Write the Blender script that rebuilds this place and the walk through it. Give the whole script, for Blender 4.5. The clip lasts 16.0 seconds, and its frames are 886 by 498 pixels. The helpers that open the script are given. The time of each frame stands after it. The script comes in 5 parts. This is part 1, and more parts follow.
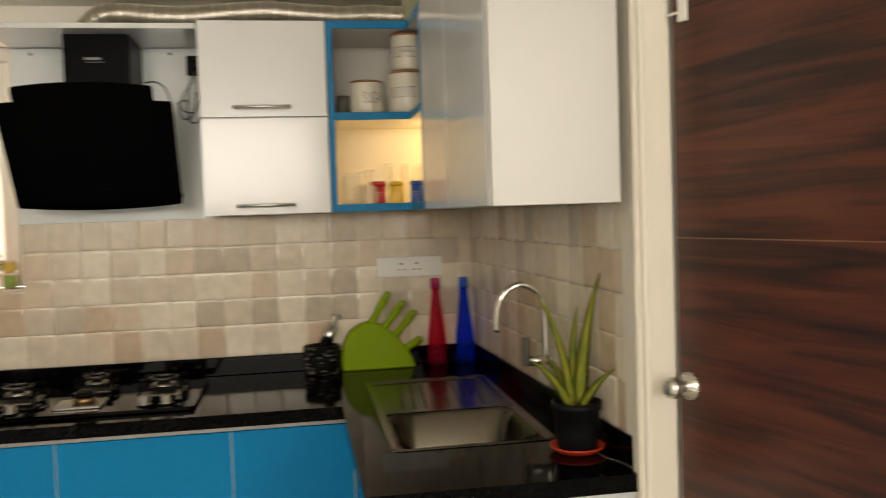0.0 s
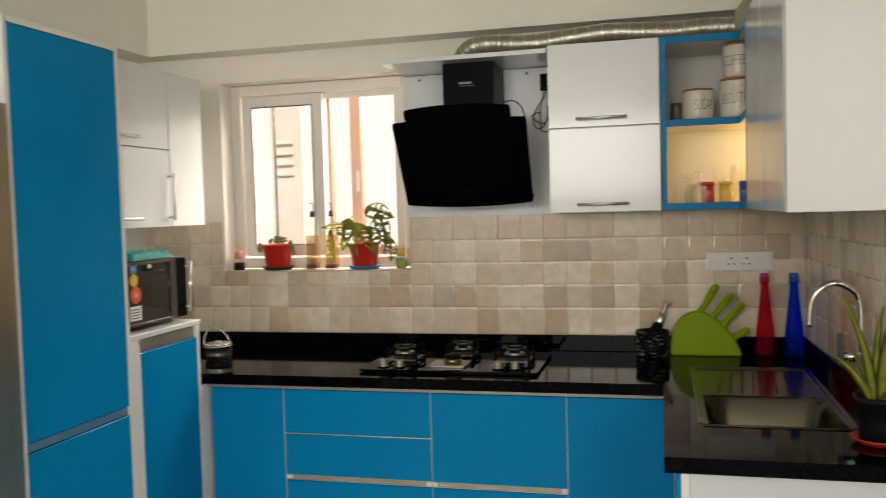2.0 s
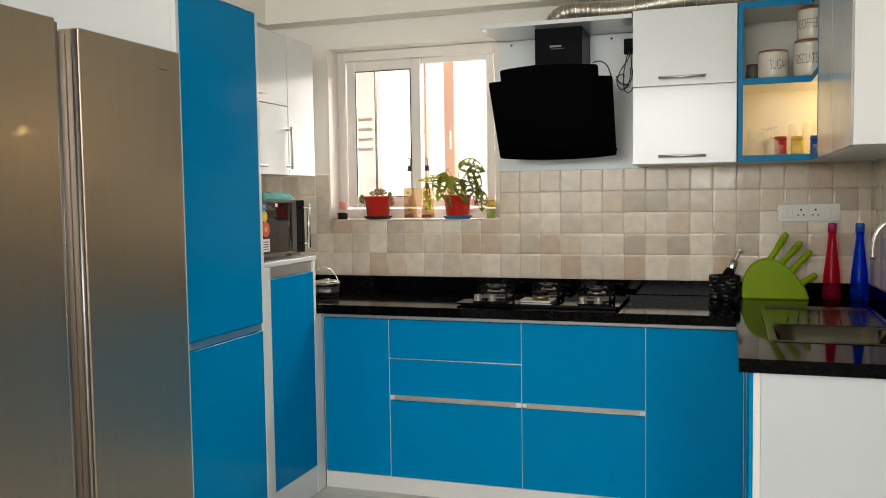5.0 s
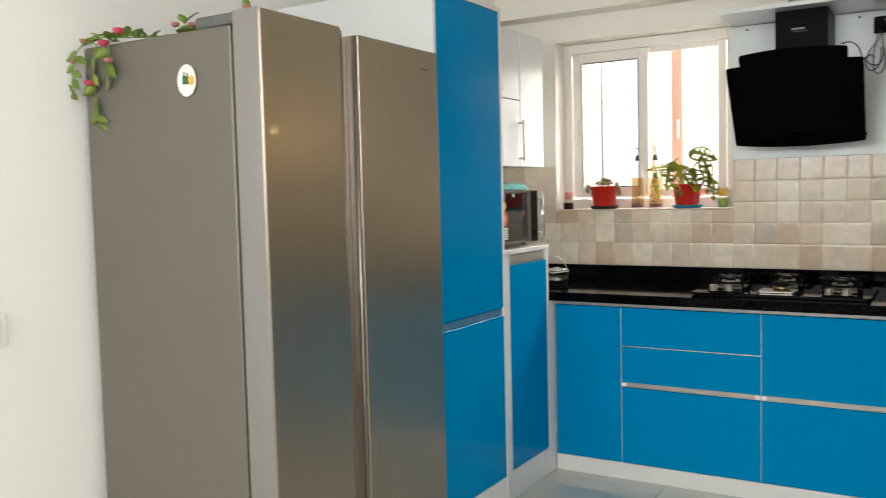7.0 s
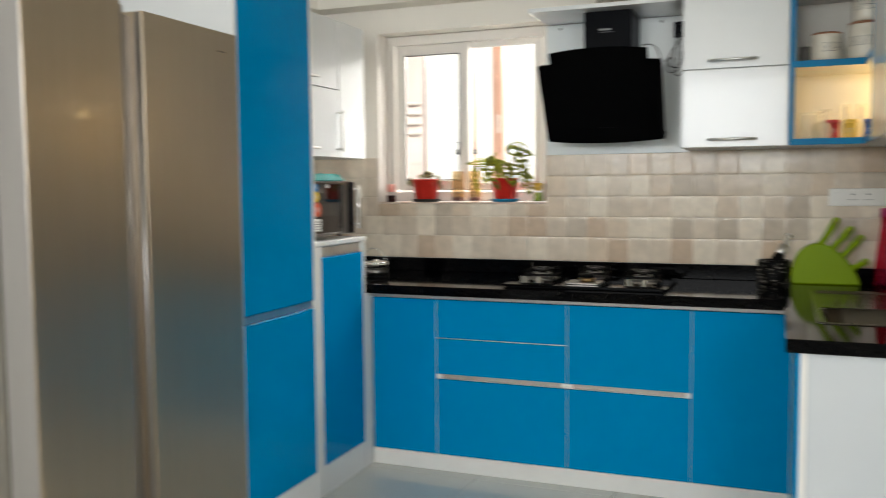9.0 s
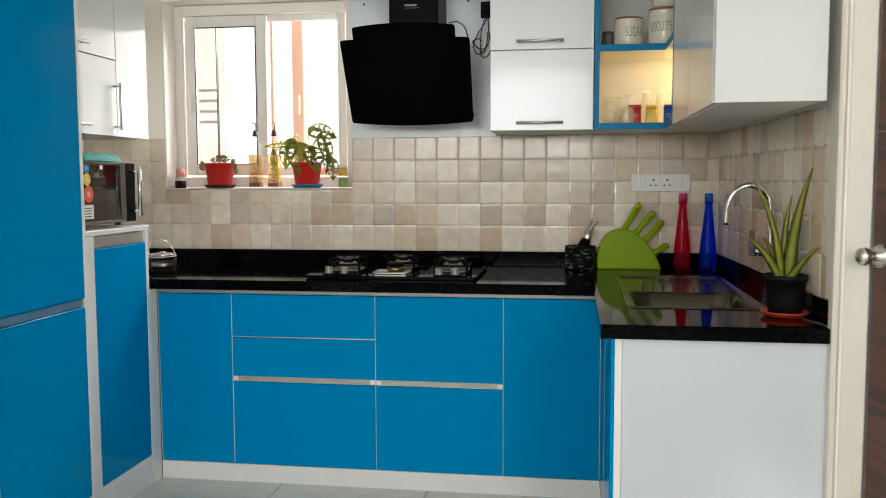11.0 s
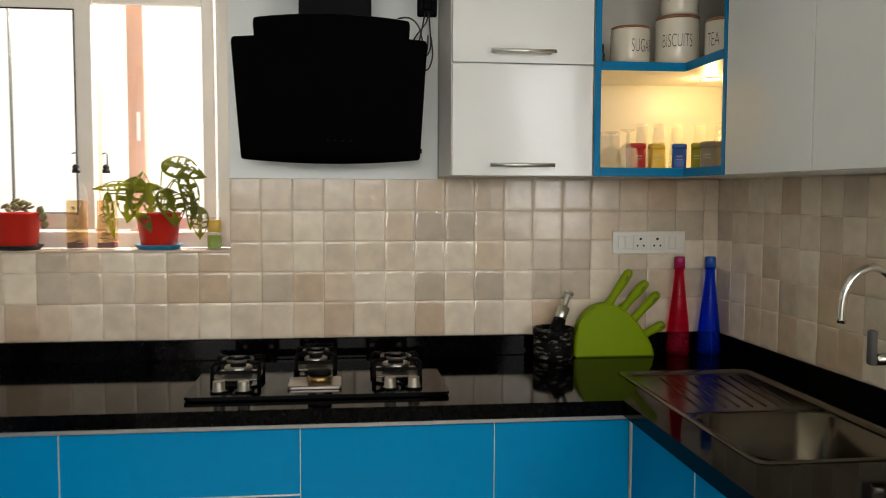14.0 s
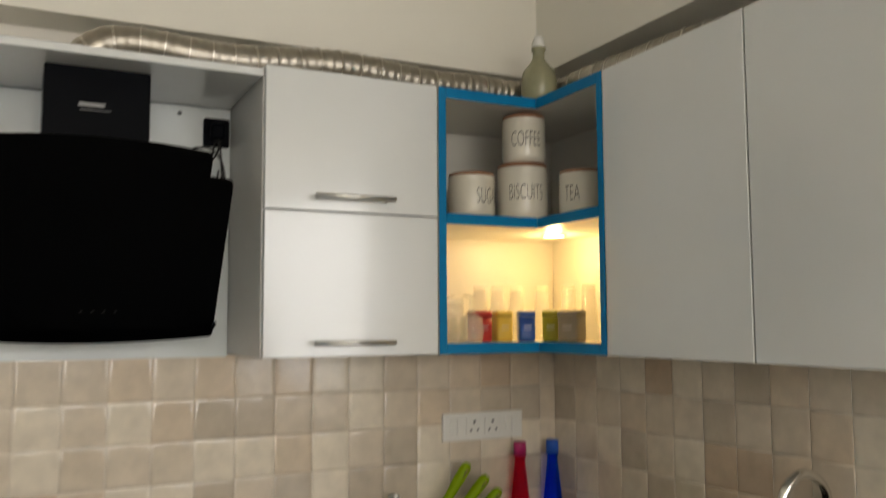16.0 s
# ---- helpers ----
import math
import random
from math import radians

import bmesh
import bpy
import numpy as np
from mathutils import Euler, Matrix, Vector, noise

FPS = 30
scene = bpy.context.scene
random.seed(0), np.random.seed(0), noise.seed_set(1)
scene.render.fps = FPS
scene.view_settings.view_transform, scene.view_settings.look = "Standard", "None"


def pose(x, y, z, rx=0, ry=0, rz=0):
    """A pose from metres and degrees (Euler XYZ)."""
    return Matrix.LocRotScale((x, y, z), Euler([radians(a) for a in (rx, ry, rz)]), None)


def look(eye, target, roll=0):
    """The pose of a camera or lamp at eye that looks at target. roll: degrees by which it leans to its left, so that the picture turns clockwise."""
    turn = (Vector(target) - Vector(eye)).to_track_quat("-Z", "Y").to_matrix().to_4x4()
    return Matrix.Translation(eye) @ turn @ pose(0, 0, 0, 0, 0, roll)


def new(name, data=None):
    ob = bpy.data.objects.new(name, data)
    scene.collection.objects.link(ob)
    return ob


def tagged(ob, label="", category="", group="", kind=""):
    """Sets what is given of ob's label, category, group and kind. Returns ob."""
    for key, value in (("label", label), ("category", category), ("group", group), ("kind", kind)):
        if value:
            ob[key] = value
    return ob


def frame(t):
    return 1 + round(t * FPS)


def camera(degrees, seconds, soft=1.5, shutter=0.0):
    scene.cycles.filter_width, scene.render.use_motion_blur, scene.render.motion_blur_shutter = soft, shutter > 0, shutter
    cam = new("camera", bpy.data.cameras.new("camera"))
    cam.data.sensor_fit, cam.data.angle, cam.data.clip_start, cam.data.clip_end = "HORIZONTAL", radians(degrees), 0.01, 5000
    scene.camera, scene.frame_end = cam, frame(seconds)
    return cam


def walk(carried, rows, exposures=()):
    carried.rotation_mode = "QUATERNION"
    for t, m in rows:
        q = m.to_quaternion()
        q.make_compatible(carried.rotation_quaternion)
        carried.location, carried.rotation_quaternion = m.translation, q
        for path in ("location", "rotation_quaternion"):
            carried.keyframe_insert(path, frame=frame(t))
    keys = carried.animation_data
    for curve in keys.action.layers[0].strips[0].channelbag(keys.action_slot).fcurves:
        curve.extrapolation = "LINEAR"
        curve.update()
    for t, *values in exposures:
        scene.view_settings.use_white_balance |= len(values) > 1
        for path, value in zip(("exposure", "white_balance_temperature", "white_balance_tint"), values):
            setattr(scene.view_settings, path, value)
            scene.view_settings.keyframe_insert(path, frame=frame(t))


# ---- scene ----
cam = camera(54.9, 16.0, soft=0.9, shutter=0.5)
PATH = [
    (0, (-0.677, -3.283, 1.423), (-0.342, -1.314, 1.335), -1.9),
    (0.5, (-0.636, -3.369, 1.433), (-0.619, -1.371, 1.346), -1.6),
    (1, (-0.638, -3.449, 1.449), (-0.781, -1.456, 1.361), -1.6),
    (1.5, (-0.609, -3.551, 1.459), (-0.911, -1.576, 1.37), -1.8),
    (2, (-0.557, -3.676, 1.461), (-1.056, -1.742, 1.367), -1.6),
    (2.5, (-0.568, -3.73, 1.462), (-1.165, -1.824, 1.36), -1.4),
    (3, (-0.626, -3.807, 1.452), (-1.242, -1.907, 1.34), -1.2),
    (3.5, (-0.64, -3.896, 1.442), (-1.27, -2.001, 1.329), -0.9),
    (5.8, (-0.578, -4.165, 1.266), (-1.213, -2.273, 1.132), -0.8),
    (6, (-0.607, -4.188, 1.276), (-1.269, -2.306, 1.139), -0.8),
    (6.5, (-0.7, -4.233, 1.276), (-1.569, -2.436, 1.149), -1.6),
    (7, (-0.719, -4.254, 1.302), (-1.755, -2.548, 1.17), -1.4),
    (7.5, (-0.71, -4.262, 1.329), (-1.813, -2.6, 1.193), -1.6),
    (8, (-0.677, -4.227, 1.333), (-1.781, -2.565, 1.192), -1.3),
    (8.5, (-0.63, -4.17, 1.332), (-1.66, -2.462, 1.183), -0.9),
    (9, (-0.587, -4.133, 1.28), (-1.318, -2.278, 1.132), -0.5),
    (9.5, (-0.577, -4.15, 1.22), (-1.025, -2.207, 1.073), -0.1),
    (9.7, (-0.585, -4.158, 1.202), (-0.967, -2.2, 1.055), -0.4),
    (11.8, (-0.79, -3.572, 1.286), (-1.082, -1.601, 1.119), -0.2),
    (12, (-0.853, -3.49, 1.3), (-1.142, -1.518, 1.135), -0.2),
    (12.5, (-0.936, -3.318, 1.317), (-1.158, -1.337, 1.16), -0.2),
    (13, (-1.05, -3.151, 1.35), (-1.199, -1.162, 1.199), -0.1),
    (13.5, (-1.208, -3.009, 1.367), (-1.128, -1.016, 1.227), 0.3),
    (14, (-1.298, -2.822, 1.382), (-1.062, -0.84, 1.25), 0.2),
    (14.5, (-1.431, -2.656, 1.43), (-1.055, -0.696, 1.302), 0.0),
    (15, (-1.462, -2.514, 1.452), (-0.949, -0.584, 1.335), -0.1),
    (15.5, (-1.44, -2.377, 1.483), (-0.735, -0.505, 1.438), -0.0),
    (16, (-1.44, -2.179, 1.507), (-0.563, -0.39, 1.679), -0.3),
]
walk(cam, [(t, look(eye, target, roll)) for t, eye, target, roll in PATH],
     exposures=[(0, 0.19, 7400, 11), (0.5, 0.25, 7100, 10), (1.5, 0.12, 6900, 10), (2.5, -0.06, 6650, 10), (3.5, 0.02, 6480, 9), (6.5, 0.38, 6250, 8), (7.2, 0.39, 6180, 8), (8, 0.22, 6150, 8), (8.5, 0.22, 6120, 8),
                (9.5, 0.30, 6060, 7), (12.5, 0.24, 6260, 8), (13.5, 0.17, 6500, 9), (14.5, 0.10, 6600, 10), (16, 0.11, 6750, 10)])

# ---- world and light ----
world = bpy.data.worlds.new("sky")
scene.world = world
world.use_nodes = True
wn = world.node_tree
sky = wn.nodes.new("ShaderNodeTexSky")
sky.sky_type = "NISHITA"
sky.sun_disc = False
sky.sun_elevation = radians(55)
sky.sun_rotation = radians(160)
wn.links.new(sky.outputs[0], wn.nodes["Background"].inputs[0])
wn.nodes["Background"].inputs[1].default_value = 0.12

sun = new("sun", bpy.data.lights.new("sun", "SUN"))
sun.data.energy, sun.data.angle, sun.data.color = 4.5, radians(0.5), (1.0, 0.94, 0.85)
sun.matrix_world = look((2.5, -6, 9), (-1, 3, 0))


def area(name, eye, target, w, h, watts, color):
    d = bpy.data.lights.new(name, "AREA")
    d.shape, d.size, d.size_y, d.energy, d.color = "RECTANGLE", w, h, watts, color
    ob = new(name, d)
    ob.matrix_world = look(eye, target)
    return ob


# daylight that enters by the kitchen window, and two added fill lamps behind the walker
area("window_daylight", (-1.35, 1.30, 2.75), (-2.3, 0.0, 1.6), 1.6, 1.2, 205, (1.0, 0.92, 0.83))
area("room_side_fill", (0.92, -5.2, 1.75), (-2.0, -4.0, 1.0), 2.2, 1.6, 78, (0.98, 0.98, 1.0))
area("rear_high_fill", (-1.75, -7.22, 2.0), (-1.75, -2.0, 1.0), 2.6, 1.0, 84, (1.0, 0.97, 0.93))


# ---- materials ----
def mat(name, color, rough=0.5, metal=0.0, vary=0.0, scale=8.0, bump=0.0, bump_scale=60.0, coat=0.0, second=None, stretch=(1, 1, 1), rnd=0.0,
        trans=0.0, ior=1.5, rough_vary=0.0, spec=0.5, coat_rough=0.05):
    m = bpy.data.materials.new(name)
    m.use_nodes = True
    nt = m.node_tree
    p = nt.nodes["Principled BSDF"]
    p.inputs["Base Color"].default_value = (*color, 1)
    p.inputs["Roughness"].default_value = rough
    p.inputs["Metallic"].default_value = metal
    p.inputs["Coat Weight"].default_value = coat
    p.inputs["Coat Roughness"].default_value = coat_rough
    p.inputs["Transmission Weight"].default_value = trans
    p.inputs["IOR"].default_value = ior
    p.inputs["Specular IOR Level"].default_value = spec
    co = nt.nodes.new("ShaderNodeTexCoord")
    mp = nt.nodes.new("ShaderNodeMapping")
    mp.inputs["Scale"].default_value = stretch
    nt.links.new(co.outputs["Object"], mp.inputs[0])
    if vary or second or rnd:
        n1 = nt.nodes.new("ShaderNodeTexNoise")
        n1.inputs["Scale"].default_value = scale
        n1.inputs["Detail"].default_value = 6
        nt.links.new(mp.outputs[0], n1.inputs[0])
        n2 = nt.nodes.new("ShaderNodeTexNoise")
        n2.inputs["Scale"].default_value = scale * 9
        n2.inputs["Detail"].default_value = 3
        nt.links.new(mp.outputs[0], n2.inputs[0])
        add = nt.nodes.new("ShaderNodeMath")
        add.operation = "MULTIPLY_ADD"
        add.inputs[1].default_value = 0.35
        nt.links.new(n2.outputs["Fac"], add.inputs[0])
        nt.links.new(n1.outputs["Fac"], add.inputs[2])
        ramp = nt.nodes.new("ShaderNodeValToRGB")
        ramp.color_ramp.elements[0].position, ramp.color_ramp.elements[1].position = 0.45, 0.9
        lo = second or [c * (1 - vary) for c in color]
        hi = color if second else [min(1, c * (1 + vary)) for c in color]
        ramp.color_ramp.elements[0].color, ramp.color_ramp.elements[1].color = (*lo, 1), (*hi, 1)
        nt.links.new(add.outputs[0], ramp.inputs[0])
        out = ramp.outputs[0]
        if rnd:
            oi = nt.nodes.new("ShaderNodeObjectInfo")
            r2 = nt.nodes.new("ShaderNodeMapRange")
            r2.inputs[3].default_value, r2.inputs[4].default_value = 1 - rnd, 1 + rnd
            nt.links.new(oi.outputs["Random"], r2.inputs[0])
            mx = nt.nodes.new("ShaderNodeVectorMath")
            mx.operation = "SCALE"
            nt.links.new(out, mx.inputs[0])
            nt.links.new(r2.outputs[0], mx.inputs["Scale"])
            out = mx.outputs[0]
        nt.links.new(out, p.inputs["Base Color"])
        if rough_vary:
            rr = nt.nodes.new("ShaderNodeMapRange")
            rr.inputs[1].default_value, rr.inputs[2].default_value = 0.4, 0.9
            rr.inputs[3].default_value, rr.inputs[4].default_value = rough - rough_vary, rough + rough_vary
            nt.links.new(add.outputs[0], rr.inputs[0])
            nt.links.new(rr.outputs[0], p.inputs["Roughness"])
    if bump:
        nb = nt.nodes.new("ShaderNodeTexNoise")
        nb.inputs["Scale"].default_value = bump_scale
        nb.inputs["Detail"].default_value = 4
        nt.links.new(mp.outputs[0], nb.inputs[0])
        b = nt.nodes.new("ShaderNodeBump")
        b.inputs["Strength"].default_value = bump
        b.inputs["Distance"].default_value = 0.004
        nt.links.new(nb.outputs["Fac"], b.inputs["Height"])
        nt.links.new(b.outputs[0], p.inputs["Normal"])
    return m


def translucent(m, color, share):
    """Lets light through a thin or cloudy thing."""
    t = m.node_tree
    tr = t.nodes.new("ShaderNodeBsdfTranslucent")
    tr.inputs[0].default_value = (*color, 1)
    mx = t.nodes.new("ShaderNodeMixShader")
    mx.inputs[0].default_value = share
    t.links.new(t.nodes["Principled BSDF"].outputs[0], mx.inputs[1])
    t.links.new(tr.outputs[0], mx.inputs[2])
    t.links.new(mx.outputs[0], t.nodes["Material Output"].inputs[0])
    return m


def stained(m, tint, share):
    """Clear coloured plastic: lets light straight through, tinted at each wall."""
    t = m.node_tree
    tr = t.nodes.new("ShaderNodeBsdfTransparent")
    tr.inputs[0].default_value = (*tint, 1)
    mx = t.nodes.new("ShaderNodeMixShader")
    mx.inputs[0].default_value = share
    t.links.new(t.nodes["Principled BSDF"].outputs[0], mx.inputs[1])
    t.links.new(tr.outputs[0], mx.inputs[2])
    t.links.new(mx.outputs[0], t.nodes["Material Output"].inputs[0])
    return m


def glow(name, color, strength):
    m = mat(name, color, 0.5)
    p = m.node_tree.nodes["Principled BSDF"]
    p.inputs["Emission Color"].default_value = (*color, 1)
    p.inputs["Emission Strength"].default_value = strength
    return m


PAINT = mat("wall_paint", (0.83, 0.79, 0.715), 0.75, vary=0.03, scale=1.5, bump=0.06, bump_scale=140, rough_vary=0.08)
WHITEP = mat("white_wall_paint", (0.85, 0.84, 0.81), 0.7, vary=0.02, scale=1.5, bump=0.06, bump_scale=140, rough_vary=0.08)
CEIL = mat("ceiling_paint", (0.82, 0.79, 0.71), 0.85, vary=0.02, scale=1.2, bump=0.05, bump_scale=120)
# Unseen rear wall: coloured dark so that glossy surfaces reflect less light
DUN = mat("dim_reflection_wall", (0.30, 0.26, 0.21), 0.8, vary=0.05, scale=1.5, bump=0.05, bump_scale=120)
GROUT = mat("tile_grout", (0.74, 0.69, 0.61), 0.85, vary=0.08, scale=30, bump=0.1)
BLUE = mat("blue_acrylic", (0.0, 0.222, 0.475), 0.2, vary=0.025, scale=1.3, bump=0.012, bump_scale=25, coat=0.0, spec=0.05, rough_vary=0.04)
WHITE = mat("white_laminate", (0.70, 0.715, 0.715), 0.22, vary=0.015, scale=2, bump=0.05, bump_scale=9, coat=0.45, rough_vary=0.05, coat_rough=0.09)
WHITEM = mat("white_panel_edge", (0.74, 0.73, 0.70), 0.4, vary=0.03, scale=6)
# Grey with shade put in: the strip below the granite, gaps round rockers
STRIP = mat("shaded_grey_strip", (0.30, 0.30, 0.29), 0.45, 0.5, vary=0.08, scale=10)
EDGE = mat("cream_edge_band", (0.56, 0.55, 0.46), 0.5, vary=0.05, scale=8)
GRANITE = mat("black_granite", (0.0016, 0.0016, 0.0018), 0.06, vary=0.5, scale=90, rough_vary=0.02, spec=0.06)
STEEL = mat("brushed_steel", (0.60, 0.58, 0.55), 0.28, 1.0, vary=0.06, scale=3, stretch=(1, 1, 40), bump=0.02, bump_scale=30, rough_vary=0.06)
# Sink and rim steel are darkened: their dim reflections are put into the colour
SINKM = mat("sink_steel_dark_reflection", (0.105, 0.093, 0.072), 0.21, 1.0, vary=0.08, scale=9, rough_vary=0.04)
RIMM = mat("polished_rim_steel_dimmed", (0.15, 0.135, 0.108), 0.20, 1.0, vary=0.05, scale=15)
# Aluminium of the finger channels, with the recess's shade put into its colour
CHAN = mat("shaded_channel_metal", (0.42, 0.40, 0.36), 0.5, 0.6, vary=0.08, scale=10)
CHROME = mat("chrome", (0.78, 0.77, 0.75), 0.1, 1.0, vary=0.02, scale=20)
ALU = mat("anodised_aluminium", (0.66, 0.65, 0.62), 0.35, 1.0, vary=0.05, scale=12)
BLACKG = mat("black_glass", (0.001, 0.001, 0.0012), 0.05, vary=0.2, scale=4, spec=0.03)
BLACKM = mat("black_painted_metal", (0.0018, 0.0024, 0.004), 0.35, vary=0.15, scale=12, spec=0.04)
CAST = mat("black_cast_iron", (0.004, 0.0038, 0.0036), 0.5, vary=0.3, scale=60, bump=0.1, spec=0.08)
RUBBER = mat("black_plastic", (0.012, 0.012, 0.012), 0.45, vary=0.2, scale=20)
UPVC = mat("white_window_frame", (0.80, 0.76, 0.70), 0.35, vary=0.03, scale=5)
GLASS = mat("clear_glass", (0.97, 0.98, 0.97), 0.01, trans=1.0, ior=1.45)
WOODL = mat("pinkish_wood_frame", (0.42, 0.235, 0.165), 0.5, vary=0.1, scale=4, stretch=(8, 8, 1))
PLASTICW = mat("white_plastic", (0.80, 0.79, 0.75), 0.35, vary=0.02, scale=10)
FDARK = mat("dark_grey_plastic", (0.10, 0.10, 0.10), 0.5, vary=0.1, scale=20)
DARKHOLE = mat("socket_hole", (0.02, 0.02, 0.02), 0.7)


# ---- mesh helpers ----
def mesh_ob(name, bm, material, smooth=False):
    me = bpy.data.meshes.new(name)
    if smooth:
        for f in bm.faces:
            f.smooth = True
    bm.to_mesh(me)
    bm.free()
    if material:
        me.materials.append(material)
    return new(name, me)


def origin(ob):
    v = Vector((0, 0, 0))
    while ob:
        v += ob.location
        ob = ob.parent
    return v


def part(name, bm, material, parent=None, label="", smooth=False):
    """One mesh under a thing or a part; the bmesh is in world metres."""
    if parent:
        bmesh.ops.translate(bm, verts=bm.verts, vec=-origin(parent))
    ob = mesh_ob(name, bm, material, smooth)
    if parent:
        ob.parent = parent
    if label:
        ob["label"] = label
    return ob


def thing(name, at, label, category, group="", kind=""):
    ob = new(name)
    ob.empty_display_size = 0.05
    ob.location = at
    return tagged(ob, label, category, group, kind)


def solo(name, bm, material, label, category, smooth=False, group="", kind=""):
    return tagged(part(name, bm, material, None, "", smooth), label, category, group, kind)


def box(x0, x1, y0, y1, z0, z1, bev=0.0, seg=1, bm=None):
    own = bm is None
    b = bmesh.new()
    bmesh.ops.create_cube(b, size=1)
    for v in b.verts:
        v.co = Vector(((x0 + x1) / 2 + v.co.x * (x1 - x0), (y0 + y1) / 2 + v.co.y * (y1 - y0), (z0 + z1) / 2 + v.co.z * (z1 - z0)))
    if bev:
        bmesh.ops.bevel(b, geom=b.edges[:], offset=bev, segments=seg, affect="EDGES", profile=0.5)
    if own:
        return b
    join(bm, b)
    return bm


def join(bm, b):
    me = bpy.data.meshes.new("tmp")
    b.to_mesh(me)
    b.free()
    bm.from_mesh(me)
    bpy.data.meshes.remove(me)


def lathe(profile, at=(0, 0, 0), seg=24, bm=None, m=None):
    """Turns (radius, height) rows round the upright axis."""
    own = bm is None
    b = bmesh.new()
    rings = []
    for r, z in profile:
        if r < 1e-5:
            rings.append([b.verts.new((0, 0, z))])
        else:
            rings.append([b.verts.new((r * math.cos(2 * math.pi * i / seg), r * math.sin(2 * math.pi * i / seg), z)) for i in range(seg)])
    for a, c in zip(rings, rings[1:]):
        for i in range(seg):
            j = (i + 1) % seg
            if len(a) == 1 and len(c) > 1:
                b.faces.new((a[0], c[i], c[j]))
            elif len(c) == 1 and len(a) > 1:
                b.faces.new((a[i], c[0], a[j]))
            elif len(a) > 1:
                b.faces.new((a[i], c[i], c[j], a[j]))
    bmesh.ops.recalc_face_normals(b, faces=b.faces)
    if m is not None:
        bmesh.ops.transform(b, matrix=m, verts=b.verts)
    bmesh.ops.translate(b, verts=b.verts, vec=at)
    if own:
        return b
    join(bm, b)
    return bm


def tube(points, radius, seg=10, bm=None, closed_ends=True):
    """A round bar along the points; radius is a number or one for each point."""
    b = bmesh.new()
    pts = [Vector(p) for p in points]
    rad = radius if isinstance(radius, (list, tuple)) else [radius] * len(pts)
    rings, side = [], None
    for i, p in enumerate(pts):
        d = (pts[min(i + 1, len(pts) - 1)] - pts[max(i - 1, 0)]).normalized()
        if side is None:
            side = d.orthogonal().normalized()
        side = (side - d * side.dot(d)).normalized()
        up = d.cross(side)
        rings.append([b.verts.new(p + (side * math.cos(2 * math.pi * k / seg) + up * math.sin(2 * math.pi * k / seg)) * rad[i]) for k in range(seg)])
    for a, c in zip(rings, rings[1:]):
        for k in range(seg):
            b.faces.new((a[k], a[(k + 1) % seg], c[(k + 1) % seg], c[k]))
    if closed_ends:
        b.faces.new(rings[0][::-1])
        b.faces.new(rings[-1])
    bmesh.ops.recalc_face_normals(b, faces=b.faces)
    if bm is None:
        return b
    join(bm, b)
    return bm


def arc(c, r, a0, a1, n, ax=(1, 0, 0), ay=(0, 0, 1)):
    ax, ay, c = Vector(ax), Vector(ay), Vector(c)
    return [c + ax * (r * math.cos(radians(a0 + (a1 - a0) * i / n))) + ay * (r * math.sin(radians(a0 + (a1 - a0) * i / n))) for i in range(n + 1)]


def slab(outline, m, thick, bev=0.0):
    """A flat outline (x, y) thickened along its normal, then posed by m."""
    b = bmesh.new()
    f = b.faces.new([b.verts.new((x, y, 0)) for x, y in outline])
    r = bmesh.ops.extrude_face_region(b, geom=[f])
    bmesh.ops.translate(b, verts=[v for v in r["geom"] if isinstance(v, bmesh.types.BMVert)], vec=(0, 0, thick))
    bmesh.ops.recalc_face_normals(b, faces=b.faces)
    if bev:
        bmesh.ops.bevel(b, geom=b.edges[:], offset=bev, segments=1, affect="EDGES")
    bmesh.ops.transform(b, matrix=m, verts=b.verts)
    return b


# ---- the large structure ----
XL, XR, H = -3.0, 0.0, 2.75        # left wall, right wall, ceiling height
YB = -7.3                           # wall behind the walker
CT = 0.836                          # worktop height
UB, UT = 1.432, 2.078               # wall cabinets, bottom and top
WX0, WX1, WZ0, WZ1 = -2.582, -1.656, 1.195, 2.080   # window opening

floor = solo("floor", box(XL, 1.2, YB, 0, -0.12, -0.008), GROUT, "pale cream floor of glossy square tiles", "floor", kind="structure")
north = bmesh.new()
T = 0.24
box(XL - 0.2, WX0, 0, T, 0, H, bm=north)
box(WX1, 1.2, 0, T, 0, H, bm=north)
box(WX0, WX1, 0, T, 0, WZ0 - 0.0072, bm=north)
box(WX0, WX1, 0, T, WZ1, H, bm=north)
wall_north = solo("wall_north", north, PAINT, "cream painted kitchen wall with a window", "wall", kind="structure")
wall_west = solo("wall_west", box(XL - 0.2, XL, YB, 0, 0, H), WHITEP, "plain off-white painted wall beside the fridge", "wall", kind="structure")
SKEW = radians(2.0)                  # the east wall is slightly out of square
wall_east = solo("wall_east", box(XR, 0.070, -1.552, 0, 0, H), PAINT, "kitchen wall beside the sink", "wall", kind="structure")
ceiling = solo("ceiling", box(XL - 0.2, 1.4, YB - 0.2, T, H, H + 0.15), CEIL, "plain cream ceiling", "ceiling", kind="structure")
wall_east.rotation_euler = (0, 0, SKEW)
beam = solo("beam", box(XL, 0.0, -0.13, 0.0, 2.205, H), CEIL, "cream plastered beam above the window wall", "beam", kind="structure")
solo("beam_side", box(XL, -2.86, -7.2, -0.131, 2.205, H), CEIL, "cream plastered beam along the side wall", "beam", kind="structure")
solo("beam_east", box(-0.13, 0.06, -1.60, -0.131, 2.215, H), CEIL, "cream plastered beam above the sink wall", "beam", kind="structure")
south = bmesh.new()
